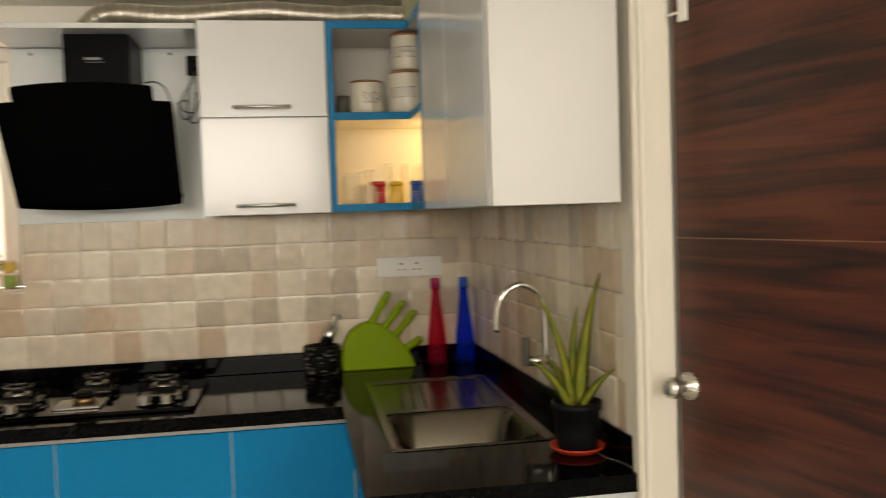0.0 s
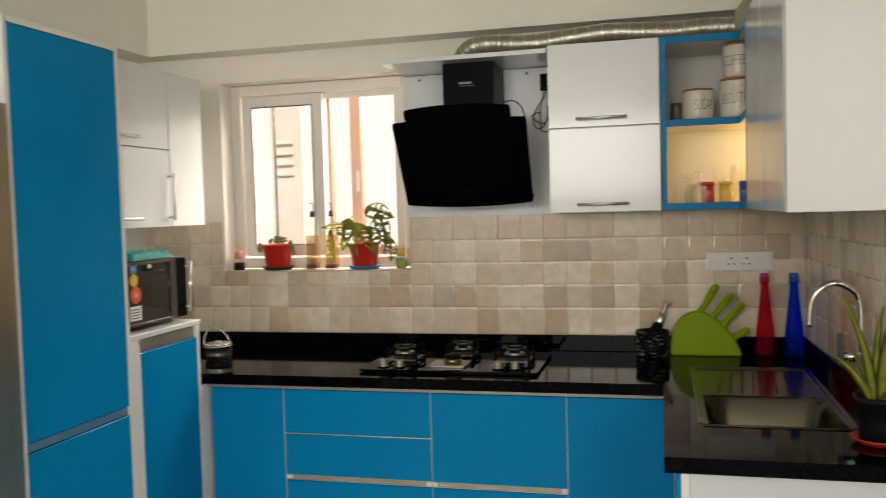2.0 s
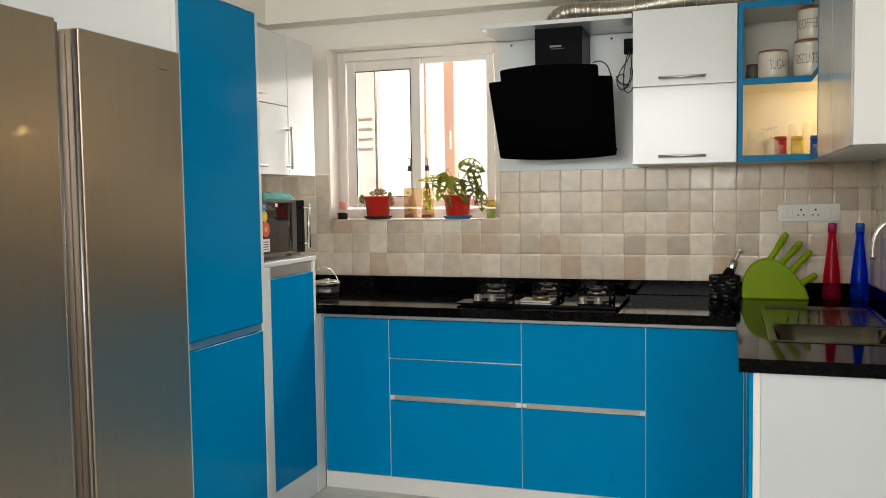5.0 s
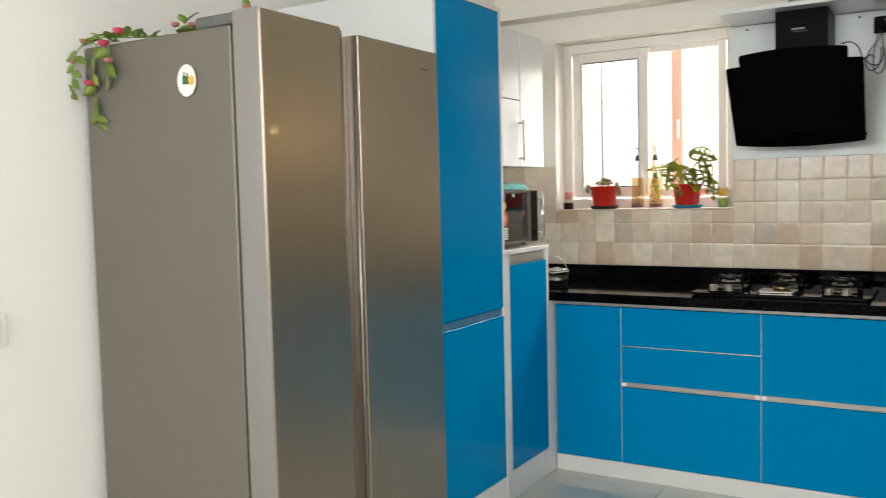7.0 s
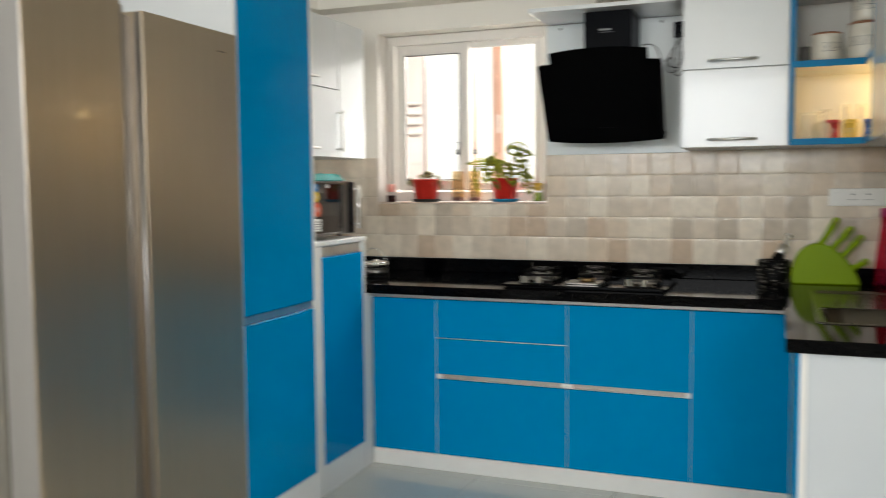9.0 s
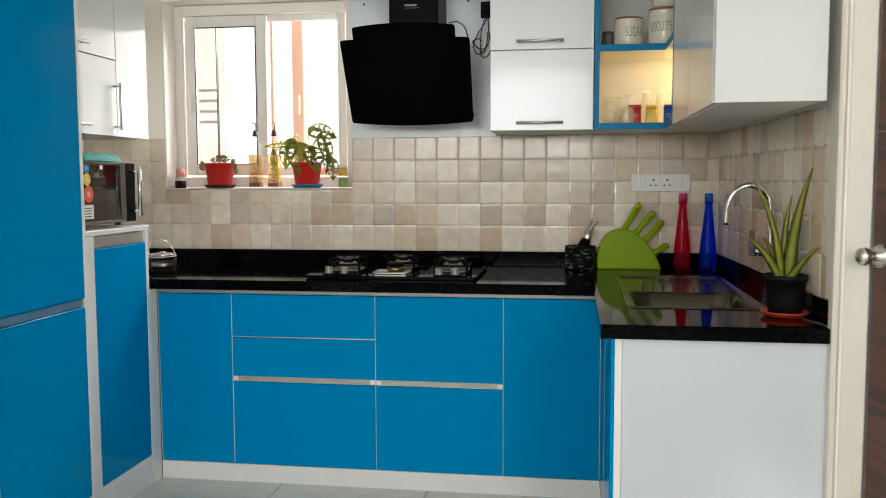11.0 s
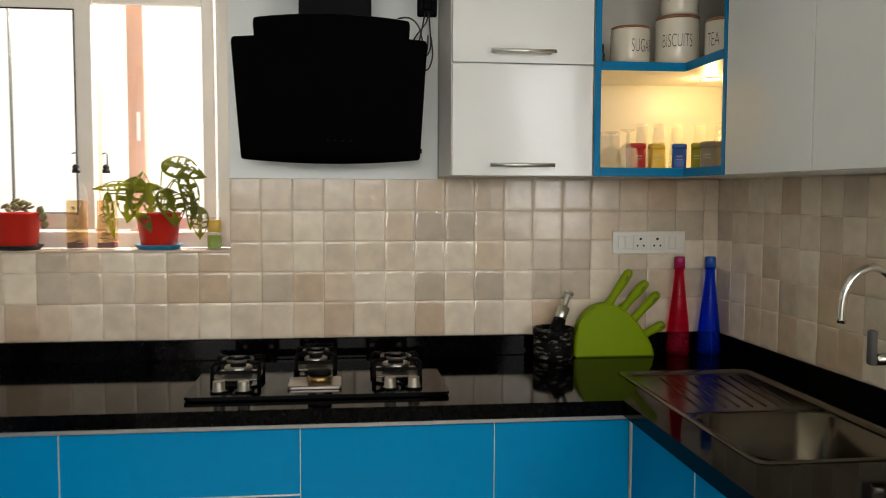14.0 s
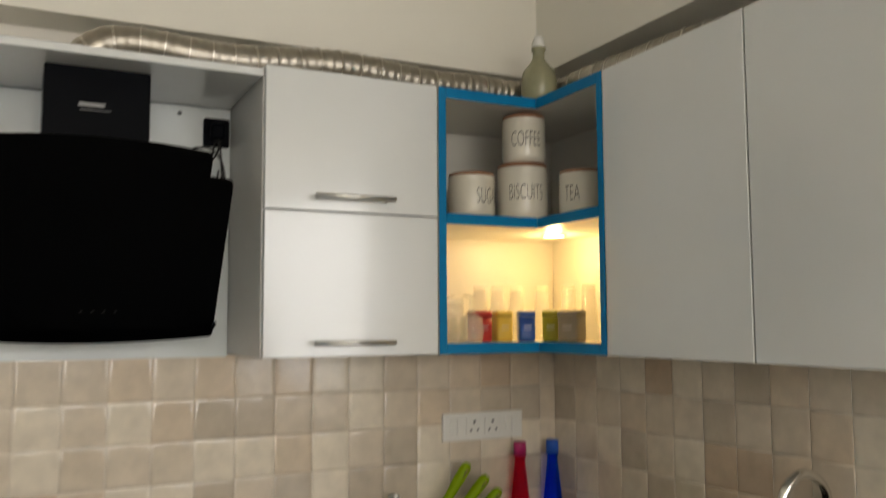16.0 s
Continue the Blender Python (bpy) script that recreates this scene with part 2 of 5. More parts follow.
box(XL - 0.2, -2.75, YB - 0.2, YB, 0, H, bm=south)
box(-2.75, 1.4, YB - 0.2, YB, 0, H, bm=south)
wall_south = solo("wall_south", south, DUN, "unseen rear wall coloured dark to dim reflections", "wall", kind="structure")
wall_hall = solo("wall_hall", box(1.2, 1.4, YB, 0, 0, H), PAINT, "plain off-white wall", "wall", kind="structure")


# ---- cabinets ----
HANDLE = mat("satin_handle", (0.74, 0.73, 0.70), 0.3, 1.0, vary=0.03, scale=20)


def bar_handle(parent, a, b, out, r=0.0058):
    """A slim bar handle from a to b that stands off along out."""
    a, b, out = Vector(a), Vector(b), Vector(out)
    d = (b - a).normalized()
    h = part("handle", tube([a + out, b + out], r, 10), HANDLE, parent, "slim chrome bar handle", True)
    for p in (a + d * 0.012, b - d * 0.012):
        part("handle_post", tube([p, p + out], r * 0.8, 8), HANDLE, h, "", True)
    return h


FY = -0.640    # front of the base cabinets on the window wall
FX = -0.53     # front of the sink cabinets
KZ = 0.075     # plinth height


def base_front(parent, x0, x1, z0, z1, name="drawer_front"):
    g = 0.0013
    return part(name, box(x0 + g, x1 - g, FY, FY + 0.018, z0 + g, z1 - g, 0.0012), BLUE, parent, "glossy blue front")


def base_unit(x0, x1, label, category, splits, group):
    u = thing("base_cabinet", ((x0 + x1) / 2, FY + 0.3, 0), label, category, group)
    part("carcass", box(x0 + 0.0005, x1 - 0.0005, FY + 0.0195, -0.012, KZ, 0.776), WHITEM, u, "cream carcass edge")
    for name, z0, z1 in splits:
        base_front(u, x0, x1, z0, z1, name)
    return u


run = "base cabinets along the window wall"
base_unit(-2.3172, -2.0, "glossy blue single-door base cabinet under black granite", "cabinet", [("door", KZ, 0.776)], run)
u = base_unit(-2.0, -1.406, "glossy blue base cabinet with three drawers under the hob", "drawers",
              [("drawer_front", KZ, 0.418), ("drawer_front", 0.44, 0.600), ("drawer_front", 0.604, 0.776)], run)
ch = part("handle_channel", box(-1.998, -1.408, FY + 0.013, FY + 0.0185, 0.4185, 0.4395), CHAN, u, "aluminium finger channel")
part("lip", box(-1.998, -1.408, FY + 0.001, FY + 0.0128, 0.4185, 0.4215, 0.001), ALU, ch)
for x in (-1.998, -1.430):
    part("channel_cap", box(x, x + 0.022, FY - 0.001, FY + 0.012, 0.4218, 0.4390, 0.002), PLASTICW, u)
part("edge_strip", box(-1.998, -1.408, FY + 0.002, FY + 0.012, 0.6003, 0.6037), ALU, u)
u = base_unit(-1.406, -0.900, "glossy blue base cabinet with two deep drawers", "drawers",
              [("drawer_front", KZ, 0.418), ("drawer_front", 0.44, 0.776)], run)
ch = part("handle_channel", box(-1.404, -0.902, FY + 0.013, FY + 0.0185, 0.4185, 0.4395), CHAN, u, "aluminium finger channel")
part("lip", box(-1.404, -0.902, FY + 0.001, FY + 0.0128, 0.4185, 0.4215, 0.001), ALU, ch)
for x in (-1.404, -0.922):
    part("channel_cap", box(x, x + 0.020, FY - 0.001, FY + 0.012, 0.4218, 0.4390, 0.002), PLASTICW, u)
base_unit(-0.900, -0.531, "glossy blue corner base cabinet beside the sink run", "cabinet", [("door", KZ, 0.776)], run)
solo("plinth", box(-2.3172, -0.512, FY + 0.0, FY + 0.016, 0.0, KZ - 0.001, 0.001), WHITEM, "cream plinth board under the blue cabinets", "plinth", kind="structure")
solo("trim", box(-2.3172, FX - 0.001, FY - 0.016, FY + 0.010, 0.780, 0.7955, 0.002), STRIP, "aluminium strip under the granite edge", "trim", kind="structure")


def turned(bm):
    """Follows the slight skew of the east wall."""
    bmesh.ops.rotate(bm, verts=bm.verts, cent=(0, 0, 0), matrix=Matrix.Rotation(SKEW, 3, "Z"))
    return bm


# sink run along the east wall
PANELW = mat("cool_white_gloss_panel", (0.56, 0.595, 0.625), 0.16, vary=0.015, scale=2, bump=0.012, bump_scale=14, coat=0.6, rough_vary=0.04)
YE = -1.516
su = thing("sink_cabinet", (-0.27, -1.05, 0), "blue sink base cabinet with a glossy white end panel", "cabinet", run)
part("carcass", box(FX + 0.02, -0.012, YE + 0.022, FY - 0.002, KZ, 0.60), WHITEM, su, "cream carcass")
for y0, y1 in ((YE + 0.022, -1.064), (-1.064, FY - 0.0175)):
    part("door", box(FX, FX + 0.018, y0 + 0.002, y1 - 0.002, KZ, 0.776, 0.0012), BLUE, su, "glossy blue door")
part("end_edge", box(-0.5215, -0.5015, YE, YE + 0.020, 0.0, 0.794, 0.001), WHITEM, su, "cream edge strip")
part("end_panel", box(-0.501, 0.040, YE, YE + 0.020, 0.0, 0.794, 0.0015), PANELW, su, "glossy white end panel")
part("end_edge", box(FX - 0.002, -0.522, YE, YE + 0.020, 0.0, 0.794, 0.001), BLUE, su, "blue edge post")
part("plinth", box(FX + 0.02, FX + 0.034, YE + 0.022, FY - 0.002, 0, KZ - 0.001), WHITEM, su, "cream plinth board")

for x in (-2.3145, -2.0, -1.406, -0.900):
    solo("trim", box(x - 0.0012, x + 0.0012, FY - 0.0004, FY + 0.016, KZ + 0.001, 0.775), EDGE, "thin cream edge band between the blue fronts", "trim", kind="structure")
for y in (-1.064,):
    part("edge_band", box(FX - 0.0006, FX + 0.016, y - 0.0012, y + 0.0012, KZ, 0.775), EDGE, su, "thin cream edge band")

solo("trim", box(FX - 0.0016, FX + 0.0016, FY - 0.0165, FY - 0.0005, KZ + 0.001, 0.775), EDGE, "thin cream corner strip between the two cabinet runs", "trim", kind="structure")

# worktop with the opening for the sink
SX0, SX1, SY0, SY1 = -0.454, -0.056, -1.206, -0.344   # sink outline
CE = -1.535                                           # end of the worktop
wt = thing("worktop", (-1.2, -0.3, 0.796), "polished black granite worktop round the corner", "worktop")
top = bmesh.new()
W0, W1 = CT - 0.040, CT
box(XL + 0.002, -0.5622, -0.674, -0.003, W0, W1, bm=top)
part("slab", top, GRANITE, wt)
part("slab", box(-0.5620, 0.008, SY1 + 0.012, -0.003, W0, W1), GRANITE, wt)
part("slab", box(-0.5620, 0.052, CE, SY0 - 0.012, W0, W1), GRANITE, wt)
part("slab", box(-0.5620, SX0 - 0.012, SY0 - 0.012, SY1 + 0.012, W0, W1), GRANITE, wt)
part("slab", box(SX1 + 0.012, 0.040, SY0 - 0.012, SY1 + 0.012, W0, W1), GRANITE, wt)
UPS = 0.904
part("upstand", box(XL + 0.022, -0.025, -0.020, -0.0005, CT + 0.0005, UPS, 0.002), GRANITE, wt, "polished granite upstand")
part("upstand", turned(box(-0.014, -0.0005, CE + 0.004, -0.0005, CT + 0.0005, UPS, 0.002)), GRANITE, wt, "polished granite upstand")

# tower with the recessed handle and tall unit
TX = -2.318
tw = thing("tower_cabinet", (-2.7, -0.85, 0), "blue half-height cabinet with a cream frame", "cabinet")
part("carcass", box(XL + 0.004, TX - 0.019, -1.187, -0.702, 0.0, 1.036), WHITEM, tw, "cream carcass")
part("top_board", box(XL + 0.004, TX, -1.187, -0.690, 1.0365, 1.056, 0.002), WHITE, tw, "white top board")
part("side_frame", box(TX - 0.0185, TX, -0.7200, -0.7015, 0.0, 1.036, 0.0015), WHITEM, tw, "cream edge frame")
part("side_frame", box(TX - 0.0185, TX, -1.187, -1.092, 0.0, 1.036, 0.0015), WHITEM, tw, "cream edge frame")
part("side_panel", box(XL + 0.004, TX, -0.7012, FY - 0.0035, 0.0, 0.794, 0.001), WHITEM, tw, "cream filler panel")
part("door", box(TX - 0.0185, TX - 0.001, -1.0905, -0.7225, 0.124, 0.988, 0.0015), BLUE, tw, "glossy blue door")
part("handle_channel", box(TX - 0.0186, TX - 0.010, -1.0915, -0.7215, 0.991, 1.034, 0.002), ALU, tw, "aluminium finger channel")
part("plinth", box(TX - 0.0186, TX - 0.002, -1.0915, -0.7215, 0.0, 0.121, 0.001), WHITEM, tw, "cream plinth board")

LX = -2.288
tl = thing("tall_cabinet", (-2.75, -1.3, 0), "tall glossy blue larder cabinet with white sides", "cabinet")
part("carcass", box(XL + 0.004, LX - 0.0195, -1.702, -1.1905, 0.0, 2.026, 0.001), WHITE, tl, "white laminate carcass")
part("edge", box(LX - 0.019, LX, -1.2060, -1.1905, 0.0, 2.026, 0.001), WHITEM, tl, "cream panel edge")
part("edge", box(LX - 0.019, LX, -1.6835, -1.2062, 2.008, 2.026, 0.001), WHITEM, tl, "cream panel edge")
part("door", box(LX - 0.019, LX - 0.001, -1.6835, -1.208, 0.834, 2.006, 0.0015), BLUE, tl, "glossy blue upper door")
part("door", box(LX - 0.019, LX - 0.001, -1.6835, -1.208, 0.138, 0.802, 0.0015), BLUE, tl, "glossy blue lower door")
part("handle_channel", box(LX - 0.019, LX - 0.006, -1.6835, -1.208, 0.805, 0.832, 0.002), ALU, tl, "aluminium finger channel")
part("side_panel", box(LX - 0.0194, LX, -1.702, -1.6845, 0.0, 2.026, 0.001), WHITE, tl, "white side panel")
part("plinth", box(LX - 0.019, LX - 0.002, -1.6835, -1.207, 0.0, 0.135, 0.001), WHITEM, tl, "cream plinth board")


def wall_unit(at, label, carcass, doors, group, coats=(WHITE, WHITE, WHITE)):
    """doors: (box, handle a, handle b, out)"""
    w = thing("wall_cabinet", at, label, "cabinet", group)
    part("carcass", box(*carcass, 0.001), WHITEM, w, "white carcass")
    for (b, a, c, out), coat in zip(doors, coats):
        d = part("door", box(*b, 0.0015), coat, w, "glossy white door")
        if a:
            bar_handle(d, a, c, out)
    return w


# White laminate made darker: the weaker light on this end is in the colour
ENDW = mat("dimmed_white_end_panel", (0.58, 0.575, 0.55), 0.3, vary=0.02, scale=2, bump=0.01, bump_scale=30)
UY = -0.356
g = "white wall cabinets"
zm = 1.757
o = (0, -0.028, 0)
wall_unit((-0.77, -0.16, UB), "glossy white wall cabinet with two lift-up doors", (-0.980, -0.558, UY + 0.0195, -0.003, UB, UT), [
    ((-0.978, -0.560, UY, UY + 0.018, UB, zm - 0.002), (-0.870, UY, 1.463), (-0.680, UY, 1.463), o),
    ((-0.978, -0.560, UY, UY + 0.018, zm + 0.002, UT), (-0.870, UY, 1.790), (-0.680, UY, 1.790), o)], g)
RX = -0.279
wall_unit((-0.12, -1.06, UB), "white wall cabinet over the sink with two plain doors", (RX + 0.0195, -0.003, -1.552, -0.635, UB, UT), [
    ((RX, RX + 0.018, -1.057, -0.635, UB, UT), None, None, None),
    ((RX, RX + 0.018, -1.532, -1.061, UB, UT), None, None, None),
    ((RX, -0.002, -1.572, -1.5535, UB - 0.002, UT), None, None, None)], g, (WHITE, WHITE, ENDW))
CX = -2.547
oo = (0.028, 0, 0)
wall_unit((-2.8, -0.6, 1.419), "glossy white wall cabinet with three doors above the microwave", (XL + 0.004, CX - 0.0195, -1.189, -0.229, 1.419, 2.062), [
    ((CX - 0.018, CX, -1.187, -0.496, 1.739, 2.062), (CX, -0.94, 1.775), (CX, -0.735, 1.775), oo),
    ((CX - 0.018, CX, -1.187, -0.496, 1.419, 1.735), (CX, -0.94, 1.455), (CX, -0.740, 1.455), oo),
    ((CX - 0.018, CX, -0.492, -0.229, 1.419, 2.062), (CX, -0.514, 1.446), (CX, -0.514, 1.640), oo)], g)

# open corner shelf with blue edges
BLUEP = mat("blue_edge_band", (0.0, 0.185, 0.42), 0.35, vary=0.03, scale=6, spec=0.15)
CREAM = mat("shelf_laminate", (0.74, 0.72, 0.66), 0.4, vary=0.02, scale=5)
sh = thing("corner_shelf", (-0.25, -0.28, UB), "open L-shaped corner shelf with blue edges", "shelf")
IX, IY = RX, UY


def ell(z0, z1, x0, y0, inset):
    b = bmesh.new()
    xs, ys = IX + inset, IY + inset
    pts = [(x0, ys), (xs, ys), (xs, y0), (-0.004, y0), (-0.004, -0.004), (x0, -0.004)]
    f = b.faces.new([b.verts.new((x, y, z0)) for x, y in pts])
    r = bmesh.ops.extrude_face_region(b, geom=[f])
    bmesh.ops.translate(b, verts=[v for v in r["geom"] if isinstance(v, bmesh.types.BMVert)], vec=(0, 0, z1 - z0))
    bmesh.ops.recalc_face_normals(b, faces=b.faces)
    return b


for z0, z1, n in ((UB, UB + 0.026, "bottom_shelf"), (zm - 0.013, zm + 0.013, "middle_shelf"), (UT - 0.026, UT, "top_board")):
    s = part(n, ell(z0 + 0.002, z1 - 0.002, -0.536, -0.612, 0.003), CREAM, sh, "cream shelf board")
    part("edge_band", box(-0.536, IX - 0.0005, IY - 0.001, IY + 0.0025, z0, z1, 0.0008), BLUEP, s, "blue edge band")
    part("edge_band", box(IX - 0.001, IX + 0.0025, -0.612, IY - 0.001, z0, z1, 0.0008), BLUEP, s, "blue edge band")
s = part("side_panel", box(-0.556, -0.5365, IY + 0.003, -0.004, UB, UT), CREAM, sh, "cream side panel")
part("edge_band", box(-0.556, -0.5365, IY - 0.001, IY + 0.0025, UB, UT, 0.0008), BLUEP, s, "blue edge band")
s = part("side_panel", box(IX + 0.003, -0.004, -0.631, -0.6125, UB, UT), CREAM, sh, "cream side panel")
part("edge_band", box(IX - 0.001, IX + 0.0025, -0.631, -0.6125, UB, UT, 0.0008), BLUEP, s, "blue edge band")
part("back_panel", box(-0.536, -0.006, -0.0035, -0.0010, UB + 0.026, UT - 0.026), CREAM, sh, "cream back panel")
part("back_panel", box(-0.0035, -0.0010, -0.612, -0.006, UB + 0.026, UT - 0.026), CREAM, sh, "cream back panel")
WARM = (1.0, 0.66, 0.25)
puck = thing("shelf_downlight", (-0.14, -0.22, zm - 0.02), "small round warm downlight under the shelf", "light")
part("ring", lathe([(0.030, 0.0), (0.034, 0.0), (0.034, 0.0045), (0.030, 0.0045)], (-0.14, -0.22, zm - 0.0165)), CHROME, puck, "chrome ring", True)
part("lens", lathe([(0, 0), (0.029, 0), (0.029, 0.003), (0, 0.003)], (-0.14, -0.22, zm - 0.0155)), glow("warm_lens", (1.0, 0.72, 0.36), 12), puck, "glowing lens")
spot = new("shelf_lamp", bpy.data.lights.new("shelf_lamp", "POINT"))
spot.data.energy, spot.data.color, spot.data.shadow_soft_size = 1.45, WARM, 0.02
spot.location = (-0.14, -0.22, zm - 0.045)

# ---- fridge ----
FSIDE = mat("grey_fridge_side", (0.158, 0.144, 0.117), 0.42, 0.35, vary=0.03, scale=4, bump=0.03, bump_scale=400)
# Silver steel: the brown reflection of the room door is put into the colour
FDOOR = mat("steel_with_bronze_reflection", (0.41, 0.34, 0.255), 0.33, 0.9, vary=0.03, scale=2, stretch=(30, 30, 1), coat=0.12, rough_vary=0.03)
FTRIM = mat("satin_silver_trim", (0.36, 0.345, 0.335), 0.34, 1.0, vary=0.04, scale=3, stretch=(10, 10, 1))
fr = thing("fridge", (-2.6, -2.16, 0), "tall steel side-by-side fridge with a bronze reflection in its colour", "fridge")
Y0, Y1 = -2.595, -1.730
DXF = -2.258
part("body", box(-2.966, DXF - 0.108, Y0, Y1, 0.03, 1.757, 0.004), FSIDE, fr, "matt grey steel body")
part("gasket", box(DXF - 0.1075, DXF - 0.096, Y0 + 0.012, Y1 - 0.012, 0.06, 1.745), RUBBER, fr, "black door gasket")
ld = part("door", box(DXF - 0.095, DXF, Y0, -2.262, 0.05, 1.788, 0.004, 2), FDOOR, fr, "steel freezer door with a bronze reflection in its colour")
part("side_trim", box(DXF - 0.094, DXF - 0.003, Y0 - 0.003, Y0 - 0.0005, 0.052, 1.790, 0.001), FTRIM, ld, "bright silver door edge")
part("handle_edge", tube([(DXF - 0.018, -2.249, 0.06), (DXF - 0.018, -2.249, 1.780)], 0.010, 12), FTRIM, ld, "rounded silver grip edge", True)
rd = part("door", box(DXF - 0.095, DXF, -2.178, Y1, 0.05, 1.778, 0.004, 2), FDOOR, fr, "steel fridge door with a bronze reflection in its colour")
part("handle_edge", tube([(DXF - 0.010, -2.186, 0.06), (DXF - 0.010, -2.186, 1.772)], 0.0065, 12), FTRIM, rd, "rounded silver grip edge", True)
part("centre_strip", box(DXF - 0.0945, DXF - 0.045, -2.2615, -2.1785, 0.055, 1.765, 0.002), FTRIM, fr, "satin grey strip between the doors")
part("badge", box(DXF - 0.0005, DXF + 0.001, Y1 - 0.105, Y1 - 0.065, 1.711, 1.716), mat("bronze_badge", (0.17, 0.13, 0.09), 0.5), rd, "small dark badge bar")
part("hinge_cover", box(-2.50, DXF - 0.060, Y0 + 0.004, Y0 + 0.075, 1.7575, 1.790, 0.008, 2), FDARK, fr, "dark grey hinge cover")
part("hinge_cover", box(-2.46, DXF - 0.060, Y1 - 0.070, Y1 - 0.004, 1.7575, 1.788, 0.008, 2), FDARK, fr, "dark grey hinge cover")
for x in (-2.90, -2.42):
    for y in (Y0 + 0.08, Y1 - 0.08):
        part("foot", lathe([(0, 0), (0.025, 0), (0.022, 0.031), (0, 0.031)], (x, y, 0)), RUBBER, fr)

# ---- window ----
win = thing("window_1", (-2.1, 0.2, WZ0), "white sliding window with two sashes", "window", kind="structure")
WY = 0.105


def rect_frame(x0, x1, z0, z1, w, y0, y1, bev=0.003):
    b = bmesh.new()
    box(x0, x0 + w, y0, y1, z0, z1, bev, bm=b)
    box(x1 - w, x1, y0, y1, z0, z1, bev, bm=b)
    box(x0 + w, x1 - w, y0, y1, z0, z0 + w, bev, bm=b)
    box(x0 + w, x1 - w, y0, y1, z1 - w, z1, bev, bm=b)
    return b


part("window_frame", rect_frame(WX0 + 0.002, WX1 - 0.002, WZ0 + 0.002, WZ1 - 0.002, 0.050, WY, WY + 0.07), UPVC, win, "white frame")
ls = part("sash", rect_frame(-2.524, -2.107, WZ0 + 0.062, WZ1 - 0.055, 0.052, WY + 0.010, WY + 0.034), UPVC, win, "white sliding sash")
rs = part("sash", rect_frame(-2.146, -1.720, WZ0 + 0.060, WZ1 - 0.040, 0.041, WY + 0.038, WY + 0.062), UPVC, win, "white sliding sash")
part("bead", rect_frame(-2.472, -2.159, WZ0 + 0.114, WZ1 - 0.107, 0.004, WY + 0.009, WY + 0.0098), RUBBER, ls, "dark glazing bead")
p1 = part("pane", box(-2.471, -2.160, WY + 0.020, WY + 0.024, WZ0 + 0.115, WZ1 - 0.108), GLASS, ls, "clear glass")
p2 = part("pane", box(-2.104, -1.762, WY + 0.048, WY + 0.052, WZ0 + 0.102, WZ1 - 0.082), GLASS, rs, "clear glass")
p1.visible_shadow = p2.visible_shadow = False
part("pane_edge", box(-2.3760, -2.3725, WY + 0.040, WY + 0.060, WZ0 + 0.081, WZ1 - 0.083), RUBBER, rs, "dark edge of the second sash")
part("latch", box(-2.510, -2.492, WY + 0.002, WY + 0.0095, 1.56, 1.68, 0.003), UPVC, ls, "white latch")
gs = part("grille_post", box(-2.040, -1.983, 0.300, 0.345, WZ0 - 0.05, WZ1 + 0.05, 0.003), WOODL, win, "pinkish wooden outer post")
part("grille_post", box(-2.160, -2.140, 0.300, 0.345, WZ0 - 0.05, WZ1 + 0.05, 0.003), WOODL, win, "pinkish wooden outer post")
part("latch", box(-2.010, -1.998, 0.2945, 0.2995, 1.56, 1.66, 0.002), ALU, gs)
SILL = mat("sill_stone", (0.66, 0.52, 0.42), 0.4, vary=0.12, scale=9, bump=0.03)
part("window_sill", box(WX0 + 0.001, WX1 - 0.001, -0.0105, WY - 0.001, WZ0 - 0.0068, WZ0, 0.0015), SILL, win, "pale stone sill")
REV = mat("reveal_paint", (0.80, 0.75, 0.69), 0.6, vary=0.03, scale=4)
part("reveal", box(WX0 + 0.0005, WX0 + 0.0115, -0.010, WY - 0.001, WZ0 + 0.001, WZ1 - 0.0005, 0.002), REV, win, "cream painted reveal")

# house across the light well
FAC = mat("sunlit_facade", (0.82, 0.78, 0.70), 0.8, vary=0.04, scale=1, bump=0.1)
hs = thing("house", (-3.0, 5.0, -4), "pale sunlit house across the light well", "house")
part("wall", box(-12, 8, 5.0, 5.3, -6, 9), FAC, hs, "pale plaster facade")
part("roof", box(-12, 8, 4.8, 6.0, 9, 9.2), FAC, hs)
part("shutter", box(-4.70, -4.36, 4.955, 4.998, 0.9, 3.1, 0.004), mat("peach_shutter", (0.74, 0.58, 0.49), 0.75, vary=0.05, scale=3), hs, "pale peach shutter")
for k in range(4):
    part("louvre", box(-4.63, -4.43, 4.925, 4.954, 1.865 + k * 0.113, 1.900 + k * 0.113, 0.006), mat("pale_louvre", (0.66, 0.57, 0.48), 0.7, vary=0.05, scale=4), hs, "pale tan louvre slat")
solo("ground", box(-40, 40, 0.3, 60, -6.2, -6.0), FAC, "pale ground below the window", "ground", kind="structure")

# ---- door in the angled wall beyond the sink ----
DWOOD = bpy.data.materials.new("dark_veneer")
DWOOD.use_nodes = True
nt = DWOOD.node_tree
pr = nt.nodes["Principled BSDF"]
tc, mp = nt.nodes.new("ShaderNodeTexCoord"), nt.nodes.new("ShaderNodeMapping")
mp.inputs["Scale"].default_value = (1.3, 1.3, 17)
nt.links.new(tc.outputs["Object"], mp.inputs[0])
wz = nt.nodes.new("ShaderNodeTexNoise")
wz.inputs["Scale"].default_value, wz.inputs["Detail"].default_value, wz.inputs["Distortion"].default_value = 1.5, 12, 0.8
nt.links.new(mp.outputs[0], wz.inputs[0])
rp = nt.nodes.new("ShaderNodeValToRGB")
